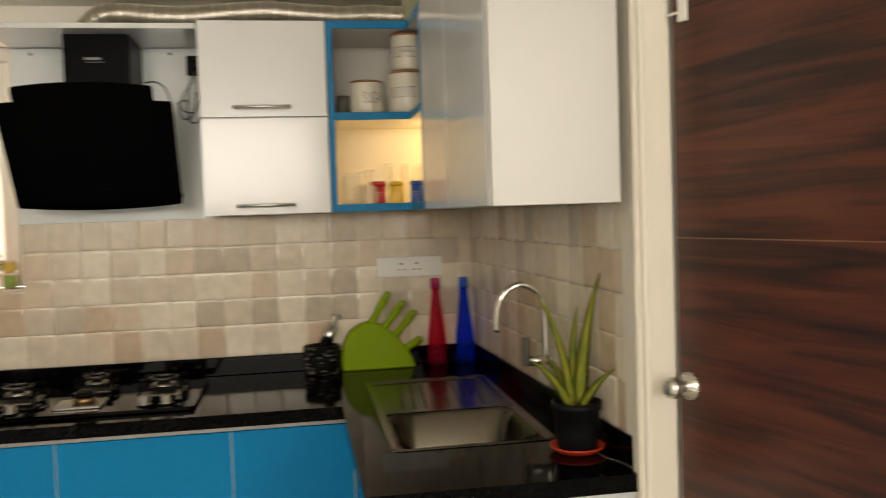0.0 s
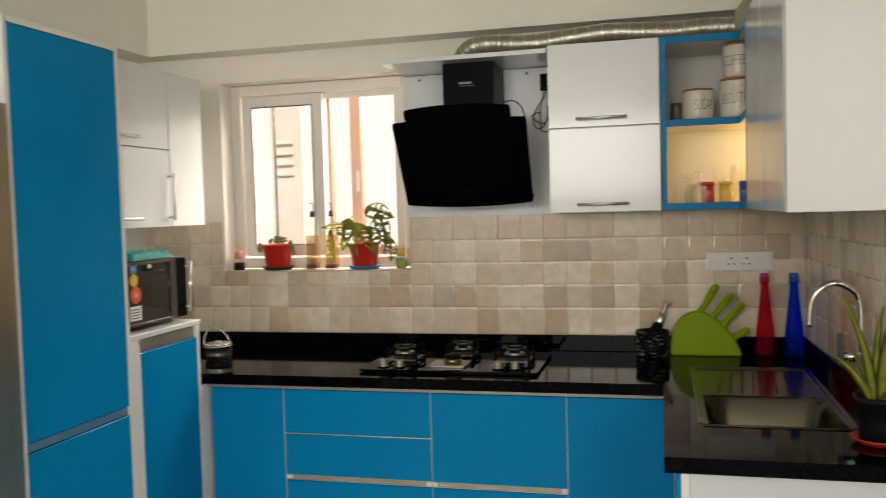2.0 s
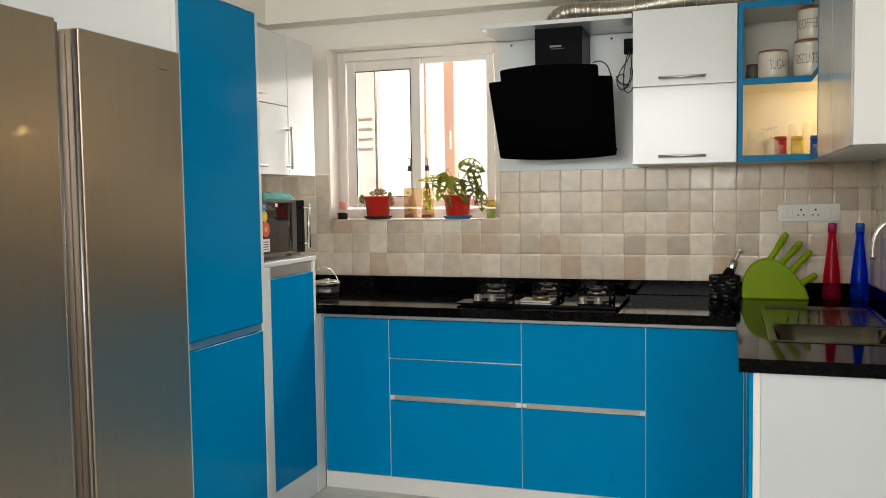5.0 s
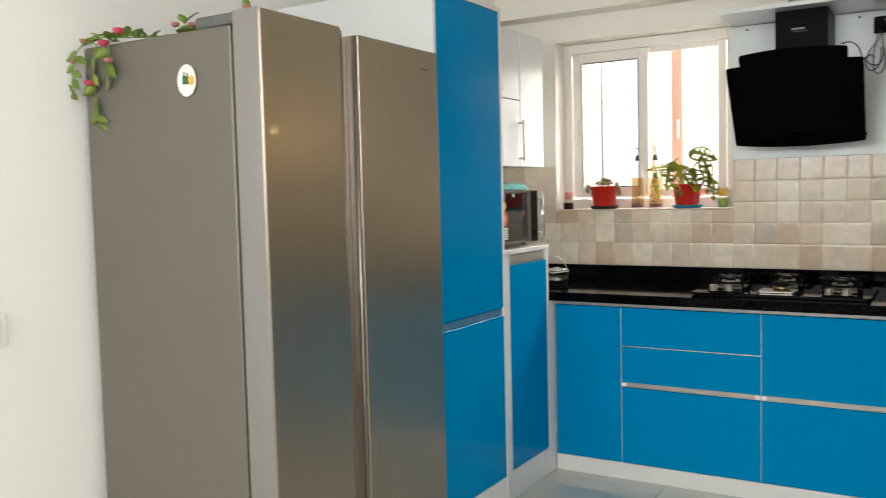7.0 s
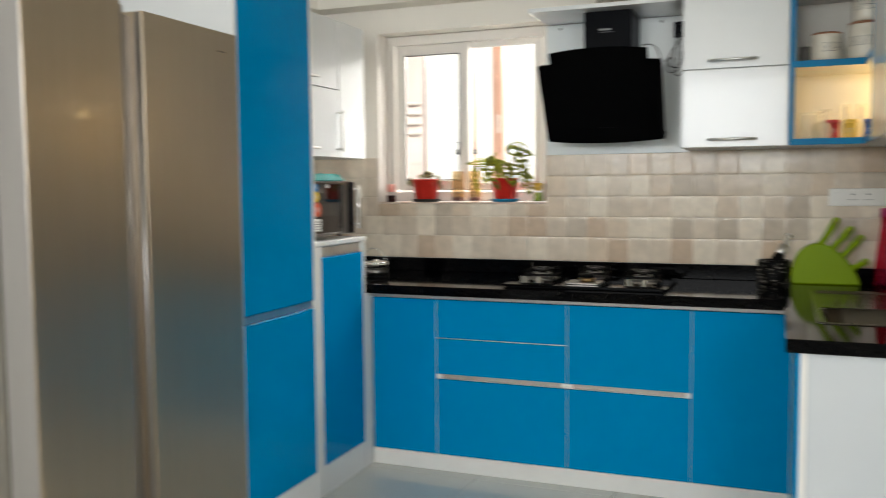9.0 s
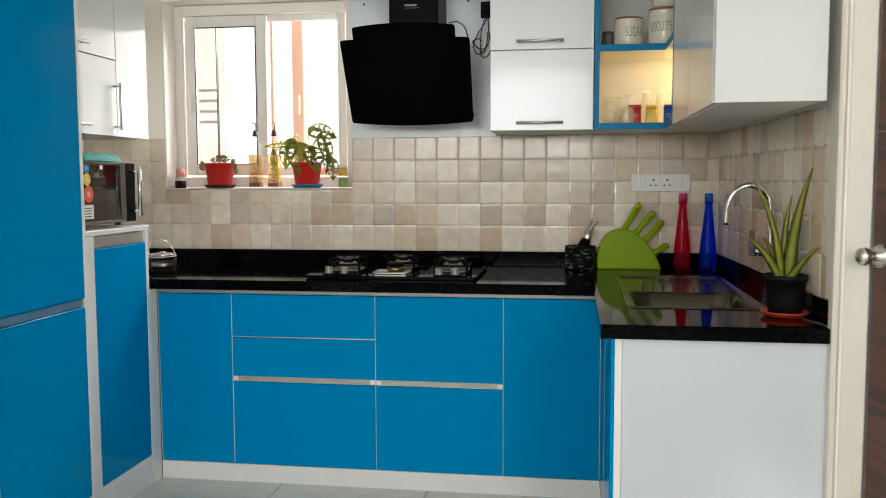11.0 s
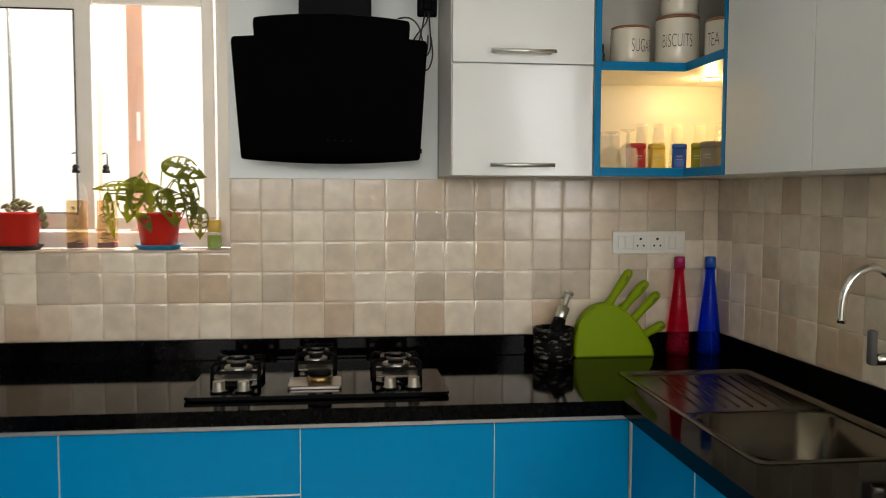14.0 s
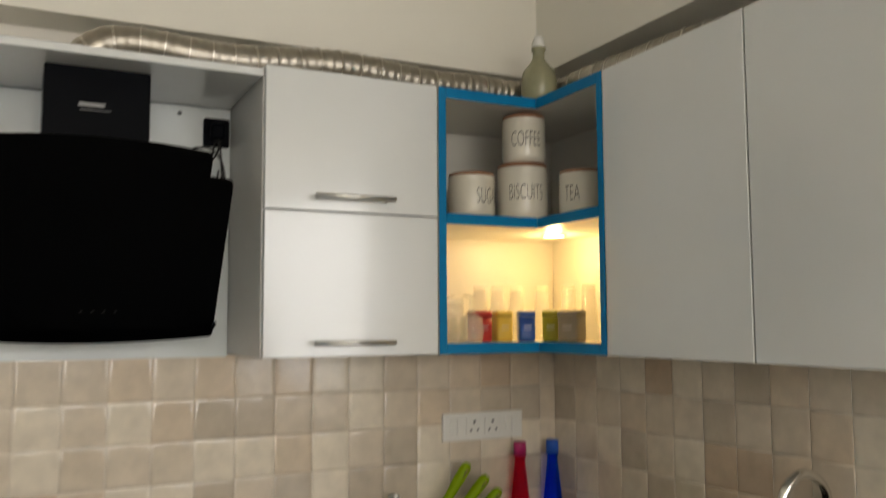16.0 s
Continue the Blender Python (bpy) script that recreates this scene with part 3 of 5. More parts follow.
for pos, col in ((0.30, (0.016, 0.0046, 0.0024)), (0.42, (0.044, 0.0102, 0.004)), (0.55, (0.082, 0.0196, 0.007)), (0.72, (0.115, 0.030, 0.0105))):
    e = rp.color_ramp.elements.new(pos)
    e.color = (*col, 1)
rp.color_ramp.elements.remove(rp.color_ramp.elements[0])
rp.color_ramp.elements.remove(rp.color_ramp.elements[-1])
mp2 = nt.nodes.new("ShaderNodeMapping")
mp2.inputs["Scale"].default_value = (6, 6, 160)
nt.links.new(tc.outputs["Object"], mp2.inputs[0])
wf = nt.nodes.new("ShaderNodeTexNoise")
wf.inputs["Scale"].default_value, wf.inputs["Detail"].default_value = 1.0, 4
nt.links.new(mp2.outputs[0], wf.inputs[0])
wm = nt.nodes.new("ShaderNodeMath")
wm.operation = "MULTIPLY_ADD"
wm.inputs[1].default_value = 0.22
nt.links.new(wf.outputs["Fac"], wm.inputs[0])
wo = nt.nodes.new("ShaderNodeMath")
wo.operation = "SUBTRACT"
wo.inputs[1].default_value = 0.11
nt.links.new(wz.outputs["Fac"], wo.inputs[0])
nt.links.new(wo.outputs[0], wm.inputs[2])
nt.links.new(wm.outputs[0], rp.inputs[0])
nt.links.new(rp.outputs[0], pr.inputs["Base Color"])
pr.inputs["Roughness"].default_value, pr.inputs["Coat Weight"].default_value, pr.inputs["Coat Roughness"].default_value = 0.42, 0.15, 0.2
DA = Vector((0.124, -1.565, 0))       # far, knob end of the leaf
DB = Vector((0.262, -2.085, 0))       # near, hinge end
dd = (DB - DA).normalized()
dn = Vector((dd.y, -dd.x, 0))         # towards the room
if dn.x > 0:
    dn = -dn
DM = Matrix((( dd.x, -dn.x, 0, DA.x), (dd.y, -dn.y, 0, DA.y), (0, 0, 1, 0), (0, 0, 0, 1)))   # along the leaf, into the wall, up
DL = (DB - DA).length


def dbox(*a, bev=0.0):
    b = box(*a, bev)
    bmesh.ops.transform(b, matrix=DM, verts=b.verts)
    bmesh.ops.recalc_face_normals(b, faces=b.faces)
    return b


door = thing("door_1", DA, "closed dark brown veneered door with a steel knob", "door", kind="structure")
part("leaf", dbox(0.002, DL, 0.0, 0.035, 0.004, 1.349, bev=0.001), DWOOD, door, "dark reddish-brown veneer")
part("leaf", dbox(0.002, DL, 0.0, 0.035, 1.3515, 2.03, bev=0.001), DWOOD, door, "dark reddish-brown veneer")
part("groove", dbox(0.003, DL, 0.003, 0.03, 1.3492, 1.3513), mat("pale_groove", (0.30, 0.17, 0.10), 0.6), door, "pale groove across the door")
FRAMEP = mat("cream_door_frame", (0.74, 0.69, 0.60), 0.45, vary=0.03, scale=4)
part("door_frame", box(0.060, 0.1225, -1.556, -1.50, 0.0, 2.10, 0.003), FRAMEP, door, "cream painted frame")
part("door_frame", dbox(DL + 0.002, DL + 0.10, -0.004, 0.10, 0.0, 2.10, bev=0.003), FRAMEP, door, "cream painted frame")
part("door_frame", dbox(-0.001, DL + 0.002, -0.004, 0.10, 2.032, 2.10, bev=0.003), FRAMEP, door, "cream painted frame")
part("knob", lathe([(0, 0), (0.030, 0), (0.030, 0.006), (0.012, 0.012), (0.010, 0.026), (0.018, 0.032), (0.0235, 0.044), (0.022, 0.055), (0.014, 0.063), (0, 0.065)],
                        (0, 0, 0), 28, m=DM @ Matrix.Translation((0.034, 0.0, 1.036)) @ Matrix.Rotation(radians(90), 4, "X")), STEEL, door, "brushed steel round knob", True)
bt = part("tower_bolt", dbox(0.030, 0.052, -0.012, -0.0005, 1.800, 1.925, bev=0.002), PLASTICW, door, "white tower bolt")
part("bolt_pin", dbox(-0.012, 0.030, -0.010, -0.005, 1.818, 1.824, bev=0.001), CHROME, bt)
# walls round the door
wd = bmesh.new()
join(wd, dbox(0.0, DL + 0.10, 0.0, 0.12, 2.102, H))
join(wd, dbox(DL + 0.102, DL + 5.0, 0.0, 0.12, 0.0, H))
join(wd, box(0.075, 0.20, -1.499, -1.40, 0.0, H))
join(wd, box(0.060, 0.1225, -1.555, -1.4995, 2.102, H))
solo("wall_door", wd, PAINT, "off-white wall round the dark door", "wall", kind="structure")
solo("trim", turned(box(-0.012, -0.0005, -1.500, -1.462, UPS + 0.002, 2.2, 0.004)), FRAMEP, "cream corner moulding beside the tiles", "trim", kind="structure")
solo("trim", turned(box(-0.018, -0.0005, -1.552, -1.5085, 0.002, 2.2, 0.006)), FRAMEP, "cream corner moulding beside the door frame", "trim", kind="structure")


# ---- hood, its back panel and the duct ----
COOLW = mat("cool_white_laminate", (0.72, 0.76, 0.76), 0.28, vary=0.02, scale=3)
hp = thing("hood_back_panel", (-1.32, -0.02, 1.425), "white laminate panel and shelf round the cooker hood", "panel")
part("panel", box(-1.655, -0.983, -0.020, -0.0035, 1.425, 2.050, 0.001), COOLW, hp, "cool white laminate panel")
part("shelf", box(-1.655, -0.983, -0.350, -0.0035, 2.052, 2.070, 0.0015), WHITE, hp, "white top shelf")
for x in (-1.587, -1.109):
    part("screw_cap", lathe([(0, 0), (0.006, 0), (0.005, 0.003), (0, 0.004)], (0, 0, 0), 12, m=Matrix.Translation((x, -0.020, 2.030)) @ Matrix.Rotation(radians(90), 4, "X")), FDARK, hp, "dark screw cap")

hood = thing("cooker_hood", (-1.32, -0.02, 1.47), "slanted black glass cooker hood with chimney", "cooker hood")
part("chimney", box(-1.420, -1.208, -0.262, -0.0205, 1.70, 2.051, 0.002), BLACKM, hood, "black painted chimney")
part("badge", box(-1.352, -1.300, -0.2635, -0.2623, 1.966, 1.974), mat("dim_badge", (0.30, 0.30, 0.30), 0.5), hood, "small pale badge bar")
part("badge", box(-1.348, -1.288, -0.2635, -0.2623, 1.957, 1.960), FDARK, hood)
vy, vz = -0.487, 0.8734
HM = Matrix(((1, 0, 0, -1.327), (0, vy, -vz, -0.226), (0, vz, vy, 1.482), (0, 0, 0, 1)))


def rounded(w0, w1, h0, h1, sag, crown, r=0.018):
    """Outline of a hood glass: bottom half width w0, top half width w1, curved bottom and top edges."""
    pts = []
    n = 14
    for i in range(n + 1):
        u = -1 + 2 * i / n
        pts.append((u * (w0 - r * 0.5), h0 - sag * (1 - u * u)))
    pts += [(w0 - r * 0.15, h0 + r * 0.15), (w0 - r * 0.03, h0 + r * 0.5), (w0, h0 + r), (w1, h1 - r), (w1 - r * 0.03, h1 - r * 0.5), (w1 - r * 0.15, h1 - r * 0.15)]
    for i in range(n + 1):
        u = 1 - 2 * i / n
        pts.append((u * (w1 - r * 0.5), h1 + crown * (1 - u * u)))
    pts += [(-w1 + r * 0.15, h1 - r * 0.15), (-w1 + r * 0.03, h1 - r * 0.5), (-w1, h1 - r), (-w0, h0 + r), (-w0 + r * 0.03, h0 + r * 0.5), (-w0 + r * 0.15, h0 + r * 0.15)]
    return pts


part("glass", slab(rounded(0.266, 0.270, 0.0, 0.372, 0.014, 0.010), HM, 0.006), BLACKG, hood, "wide black glass")
part("front_glass", slab(rounded(0.205, 0.211, 0.03, 0.436, 0.0, 0.014), HM @ Matrix.Translation((0.006, 0, 0.027)), 0.006), BLACKG, hood, "narrow black front glass")
body = slab([(-0.20, 0.02), (0.20, 0.02), (0.20, 0.36), (-0.20, 0.36)], HM @ Matrix.Translation((0, 0, -0.05)), 0.0495)
part("housing", body, BLACKM, hood, "black housing")
part("rear_box", box(-1.50, -1.15, -0.19, -0.0208, 1.52, 1.70, 0.004), BLACKM, hood, "black housing")
for k in range(4):
    part("touch_key", slab([(-0.0025, 0), (0.0025, 0), (0.0025, 0.004), (-0.0025, 0.004)], HM @ Matrix.Translation((-0.01 + 0.022 * k, 0.075, 0.0332)), 0.0004), mat("dim_print", (0.02, 0.02, 0.02), 0.5), hood)
part("control_knob", lathe([(0, 0), (0.007, 0), (0.007, 0.008), (0, 0.008)], (0, 0, 0), 12, m=HM @ Matrix.Translation((0.262, 0.03, 0.004)) @ Matrix.Rotation(radians(90), 4, "Y")), BLACKM, hood)

FOIL = mat("crinkled_foil", (0.40, 0.37, 0.32), 0.36, 1.0, vary=0.12, scale=25, bump=0.22, bump_scale=70)
wp = [(-1.345, -0.21, 2.072), (-1.335, -0.215, 2.092), (-1.290, -0.225, 2.118), (-1.210, -0.235, 2.122), (-1.110, -0.240, 2.112), (-1.000, -0.240, 2.112), (-0.880, -0.238, 2.124), (-0.750, -0.235, 2.132),
      (-0.620, -0.232, 2.124), (-0.500, -0.225, 2.119), (-0.390, -0.222, 2.124), (-0.290, -0.220, 2.121), (-0.200, -0.240, 2.120), (-0.155, -0.32, 2.122), (-0.145, -0.44, 2.127), (-0.140, -0.60, 2.122), (-0.125, -0.80, 2.119), (-0.065, -0.98, 2.119)]


def smooth_path(ps, step):
    ps = [Vector(p) for p in ps]
    out = []
    for i in range(len(ps) - 1):
        a, b, c, d = ps[max(i - 1, 0)], ps[i], ps[i + 1], ps[min(i + 2, len(ps) - 1)]
        n = max(2, int((c - b).length / step))
        for k in range(n):
            t = k / n
            out.append(0.5 * (2 * b + (c - a) * t + (2 * a - 5 * b + 4 * c - d) * t * t + (3 * b - a - 3 * c + d) * t ** 3))
    out.append(ps[-1])
    return out


dp = smooth_path(wp, 0.0055)
rad = [0.0385 + (0.0009 if k % 4 < 2 else -0.0006) + 0.002 * noise.noise((k * 0.05, 0, 0)) for k in range(len(dp))]
duct = solo("exhaust_duct", tube(dp, rad, 16), FOIL, "ribbed silver foil exhaust duct lying on the wall cabinets", "duct", smooth=True)
rib = mat("duct_wire", (0.75, 0.72, 0.66), 0.3, 1.0)
rb = bmesh.new()
for k in range(6, len(dp) - 2, 9):
    d = (dp[k + 1] - dp[k - 1]).normalized()
    s = d.orthogonal().normalized()
    u = d.cross(s)
    tube([dp[k] + (s * math.cos(a) + u * math.sin(a)) * 0.0410 for a in [2 * math.pi * i / 14 for i in range(15)]], 0.0013, 4, rb, False)
w = part("wire_ribs", rb, rib, duct, "silver wire ribs")
tagged(w, kind="stuff")

sock = thing("hood_socket", (-1.0, -0.03, 1.98), "black plug in a socket beside the hood", "socket")
part("plate", box(-1.052, -0.988, -0.034, -0.0205, 1.950, 2.022, 0.004), BLACKM, sock, "black socket plate")
part("plug", box(-1.040, -1.004, -0.068, -0.0345, 1.962, 2.004, 0.008, 2), BLACKM, sock, "black plug")
part("pilot", box(-1.012, -1.004, -0.0355, -0.0342, 1.988, 2.008), PLASTICW, sock, "small white switch")
for loop in ([(-1.022, -0.060, 1.964), (-1.026, -0.072, 1.925), (-1.060, -0.060, 1.880), (-1.082, -0.050, 1.830), (-1.066, -0.050, 1.790), (-1.036, -0.050, 1.800), (-1.022, -0.050, 1.840), (-1.020, -0.060, 1.885)],
             [(-1.018, -0.058, 1.962), (-1.014, -0.066, 1.900), (-1.012, -0.056, 1.845), (-1.034, -0.048, 1.812), (-1.070, -0.048, 1.822), (-1.084, -0.055, 1.850)],
             [(-1.028, -0.058, 1.962), (-1.040, -0.070, 1.905), (-1.050, -0.060, 1.850), (-1.046, -0.050, 1.782), (-1.020, -0.050, 1.778), (-1.004, -0.050, 1.820), (-1.010, -0.060, 1.880)],
             [(-1.088, -0.045, 1.842), (-1.060, -0.052, 1.858), (-1.046, -0.056, 1.846)],
             [(-1.140, -0.405, 1.866), (-1.108, -0.402, 1.870), (-1.080, -0.388, 1.850), (-1.066, -0.372, 1.806)]):
    part("cable", tube(smooth_path(loop, 0.01), 0.0024, 6), RUBBER, sock, "looped black cable", True)

# ---- on the wall: switch plates ----
sw = thing("switch_plate", (-0.255, -0.01, 1.21), "white switch and socket plate on the tiles", "socket")
part("plate", box(-0.384, -0.128, -0.021, -0.0085, 1.176, 1.253, 0.003, 2), PLASTICW, sw, "white plate")
for x0 in (-0.366, -0.188):
    for k in range(2):
        part("rocker", box(x0 + k * 0.0235, x0 + k * 0.0235 + 0.0225, -0.0245, -0.0212, 1.192, 1.238, 0.002), PLASTICW, sw, "white rocker switch")
for xc in (-0.287, -0.228):
    part("socket", box(xc - 0.026, xc + 0.026, -0.0232, -0.0212, 1.190, 1.240, 0.002), PLASTICW, sw, "white three-pin socket")
    for dx, dz, r in ((0, 0.013, 0.0045), (-0.011, -0.010, 0.0035), (0.011, -0.010, 0.0035)):
        part("pin_hole", lathe([(0, 0), (r, 0), (r, 0.0006), (0, 0.0006)], (0, 0, 0), 10, m=Matrix.Translation((xc + dx, -0.0232, 1.214 + dz)) @ Matrix.Rotation(radians(90), 4, "X")), DARKHOLE, sw)
sw = thing("switch_plate", (XL, -2.95, 0.95), "white socket and switch plate on the bare wall beside the fridge", "switch")
part("plate", box(XL + 0.0005, XL + 0.010, -3.062, -2.866, 0.904, 0.998, 0.004, 3), PLASTICW, sw, "white plate")
part("socket", box(XL + 0.0102, XL + 0.0128, -3.046, -2.976, 0.921, 0.982, 0.0015), PLASTICW, sw, "white three-pin socket")
for dy, dz, r in ((-3.008, 0.966, 0.0042), (-3.019, 0.944, 0.0034), (-2.997, 0.944, 0.0034)):
    part("pin_hole", lathe([(0, 0), (r, 0), (r, 0.0006), (0, 0.0006)], (0, 0, 0), 10, m=Matrix.Translation((XL + 0.0129, dy, dz)) @ Matrix.Rotation(radians(90), 4, "Y")), DARKHOLE, sw)
for k in range(2):
    rk = part("rocker", box(XL + 0.0102, XL + 0.0145, -2.968 + k * 0.039, -2.932 + k * 0.039, 0.922, 0.981, 0.002), PLASTICW, sw, "white rocker switch")
    # thin grey sheet that paints the shade line round the rocker
    part("gap_shade", box(XL + 0.0101, XL + 0.0104, -2.9705 + k * 0.039, -2.9295 + k * 0.039, 0.9195, 0.9835), STRIP, rk)

# ---- sink and tap ----
sk = thing("sink", (-0.26, -0.76, CT), "stainless steel sink with a ribbed drainboard", "sink")
BX0, BX1, BY0, BY1 = -0.438, -0.076, -1.190, -0.800


def rrect(x0, x1, y0, y1, r, z, n=6):
    out = []
    for cx, cy, a in ((x1 - r, y1 - r, 0), (x0 + r, y1 - r, 90), (x0 + r, y0 + r, 180), (x1 - r, y0 + r, 270)):
        for i in range(n + 1):
            t = radians(a + 90 * i / n)
            out.append((cx + r * math.cos(t), cy + r * math.sin(t), z))
    return out


def loft(rings, cap_last=True, cap_first=False):
    b = bmesh.new()
    vs = [[b.verts.new(p) for p in r] for r in rings]
    for a, c in zip(vs, vs[1:]):
        n = len(a)
        for i in range(n):
            b.faces.new((a[i], a[(i + 1) % n], c[(i + 1) % n], c[i]))
    if cap_last:
        b.faces.new(vs[-1])
    if cap_first:
        b.faces.new(vs[0][::-1])
    bmesh.ops.recalc_face_normals(b, faces=b.faces)
    return b


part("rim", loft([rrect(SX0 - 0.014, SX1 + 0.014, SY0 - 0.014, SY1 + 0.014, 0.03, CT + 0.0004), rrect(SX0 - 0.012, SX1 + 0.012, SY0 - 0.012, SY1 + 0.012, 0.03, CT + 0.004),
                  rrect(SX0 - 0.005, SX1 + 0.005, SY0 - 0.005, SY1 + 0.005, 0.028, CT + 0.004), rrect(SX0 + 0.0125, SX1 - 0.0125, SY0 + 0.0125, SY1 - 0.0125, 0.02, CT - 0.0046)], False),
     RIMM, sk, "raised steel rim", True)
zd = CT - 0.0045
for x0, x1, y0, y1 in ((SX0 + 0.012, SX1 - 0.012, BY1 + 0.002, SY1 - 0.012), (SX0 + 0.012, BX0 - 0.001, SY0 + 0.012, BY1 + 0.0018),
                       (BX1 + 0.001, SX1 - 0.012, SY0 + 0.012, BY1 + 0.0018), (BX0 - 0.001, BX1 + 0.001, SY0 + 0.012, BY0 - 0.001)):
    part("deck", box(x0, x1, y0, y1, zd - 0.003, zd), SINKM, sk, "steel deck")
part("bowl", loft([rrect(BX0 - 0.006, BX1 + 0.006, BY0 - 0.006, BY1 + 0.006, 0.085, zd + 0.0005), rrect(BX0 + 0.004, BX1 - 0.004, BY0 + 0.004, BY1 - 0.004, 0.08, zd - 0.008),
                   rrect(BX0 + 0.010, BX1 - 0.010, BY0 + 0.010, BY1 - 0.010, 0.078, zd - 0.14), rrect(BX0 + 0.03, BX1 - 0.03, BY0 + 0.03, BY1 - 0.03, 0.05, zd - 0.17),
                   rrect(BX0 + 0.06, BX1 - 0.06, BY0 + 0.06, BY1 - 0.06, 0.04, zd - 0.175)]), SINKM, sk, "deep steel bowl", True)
for k in range(8):
    x = -0.385 + k * 0.036
    part("drain_rib", tube([(x + 0.03, SY1 - 0.06, zd), (x, BY1 + 0.05, zd)], 0.0032, 8), SINKM, sk, "pressed rib", True)
part("drain", lathe([(0.0, 0.001), (0.03, 0.001), (0.04, 0.004), (0.044, 0.0)], ((BX0 + BX1) / 2, (BY0 + BY1) / 2, zd - 0.175)), CHROME, sk, "chrome drain", True)

tap = thing("tap", (0.01, -0.93, 0.99), "steel swan-neck tap on the tiled wall", "tap")
part("wall_flange", lathe([(0, 0), (0.026, 0), (0.024, 0.005), (0.012, 0.009), (0.012, 0.02), (0, 0.02)], (0, 0, 0), 20, m=Matrix.Translation((0.024, -0.960, 0.992)) @ Matrix.Rotation(radians(-90), 4, "Y")), CHROME, tap, "chrome flange", True)
part("body", tube([(-0.045, -0.960, 0.992), (0.012, -0.960, 0.992)], 0.015, 14), CHROME, tap, "chrome body", True)
part("spout", tube(smooth_path([(0.006, -0.960, 0.998), (0.006, -0.961, 1.08), (0.004, -0.962, 1.140), (-0.010, -0.964, 1.182), (-0.062, -0.968, 1.211), (-0.110, -0.968, 1.191), (-0.132, -0.966, 1.147), (-0.137, -0.965, 1.080)], 0.012), 0.0098, 14), CHROME, tap, "swan-neck steel spout", True)
part("lever", box(-0.062, -0.046, -0.972, -0.948, 0.978, 1.062, 0.005, 2), FDARK, tap, "dark flat lever", True)

# ---- hob ----
HOBST = mat("hob_steel", (0.40, 0.38, 0.35), 0.28, 1.0, vary=0.06, scale=25)
hb = thing("gas_hob", (-1.36, -0.32, CT), "black glass gas hob with four burners", "hob")
GZ = CT + 0.001
part("glass", slab(rrect2 := [(x, y) for x, y, z in rrect(-1.708, -1.012, -0.580, -0.135, 0.012, 0)], Matrix.Translation((0, 0, GZ + 0.004)), 0.008), BLACKG, hb, "black glass plate")
part("tray", box(-1.690, -1.030, -0.565, -0.15, GZ - 0.0008, GZ + 0.0038), BLACKM, hb)
BRASS = mat("worn_brass", (0.30, 0.20, 0.09), 0.35, 1.0, vary=0.25, scale=40)
GZT = GZ + 0.012
TRAYM = mat("stained_tray_steel", (0.27, 0.25, 0.225), 0.34, 1.0, vary=0.15, scale=25)


RINGM = mat("worn_grate_ring", (0.15, 0.14, 0.135), 0.45, 1.0, vary=0.3, scale=30)


def burner(x, y, s):
    part("drip_tray", slab([(px, py) for px, py, pz in rrect(x - 0.078 * s, x + 0.078 * s, y - 0.078 * s, y + 0.078 * s, 0.012, 0)], Matrix.Translation((0, 0, GZT - 0.0035)), 0.0075, 0.002), TRAYM, hb, "stained square steel drip tray")
    part("grate_ring", tube([(x + 0.050 * s * math.cos(a), y + 0.050 * s * math.sin(a), GZT + 0.0475) for a in [2 * math.pi * i / 28 for i in range(29)]], 0.0042, 8), RINGM, hb, "worn steel ring on the pan support", True)
    part("burner_ring", lathe([(0.030 * s, 0.010), (0.046 * s, 0.012), (0.048 * s, 0.026), (0.042 * s, 0.030), (0.028 * s, 0.028)], (x, y, GZT), 28), HOBST, hb, "steel burner ring", True)
    part("burner_cap", lathe([(0, 0.026), (0.027 * s, 0.026), (0.027 * s, 0.034), (0.02 * s, 0.037), (0, 0.037)], (x, y, GZT), 24), CAST, hb, "black burner cap", True)
    sp = bmesh.new()
    q = 0.088 * s
    for k in range(4):
        a = math.pi / 4 + k * math.pi / 2
        c, d = math.cos(a), math.sin(a)
        tube([(x + q * c * 1.25, y + q * d * 1.25, GZT), (x + q * c * 1.25, y + q * d * 1.25, GZT + 0.040), (x + q * c * 1.15, y + q * d * 1.15, GZT + 0.046), (x + 0.03 * s * c, y + 0.03 * s * d, GZT + 0.046)], 0.0062, 6, sp)
    tube([(x + q * 1.25 * math.cos(math.pi / 4 + k * math.pi / 2), y + q * 1.25 * math.sin(math.pi / 4 + k * math.pi / 2), GZT + 0.022) for k in range(5)], 0.005, 6, sp)
    part("pan_support", sp, CAST, hb, "black cast-iron pan support")


burner(-1.598, -0.315, 0.84)
burner(-1.378, -0.200, 0.74)
burner(-1.140, -0.310, 0.86)
part("drip_tray", slab([(x, y) for x, y, z in rrect(-1.445, -1.300, -0.520, -0.395, 0.01, 0)], Matrix.Translation((0, 0, GZT)), 0.009, 0.002), HOBST, hb, "bright square steel drip tray")
part("burner_ring", lathe([(0, 0.009), (0.034, 0.009), (0.036, 0.022), (0.028, 0.028), (0, 0.028)], (-1.360, -0.455, GZT), 24), BRASS, hb, "brass burner", True)
part("burner_cap", lathe([(0, 0.028), (0.033, 0.028), (0.033, 0.040), (0.025, 0.044), (0, 0.044)], (-1.360, -0.455, GZT), 24), CAST, hb, "black burner cap", True)
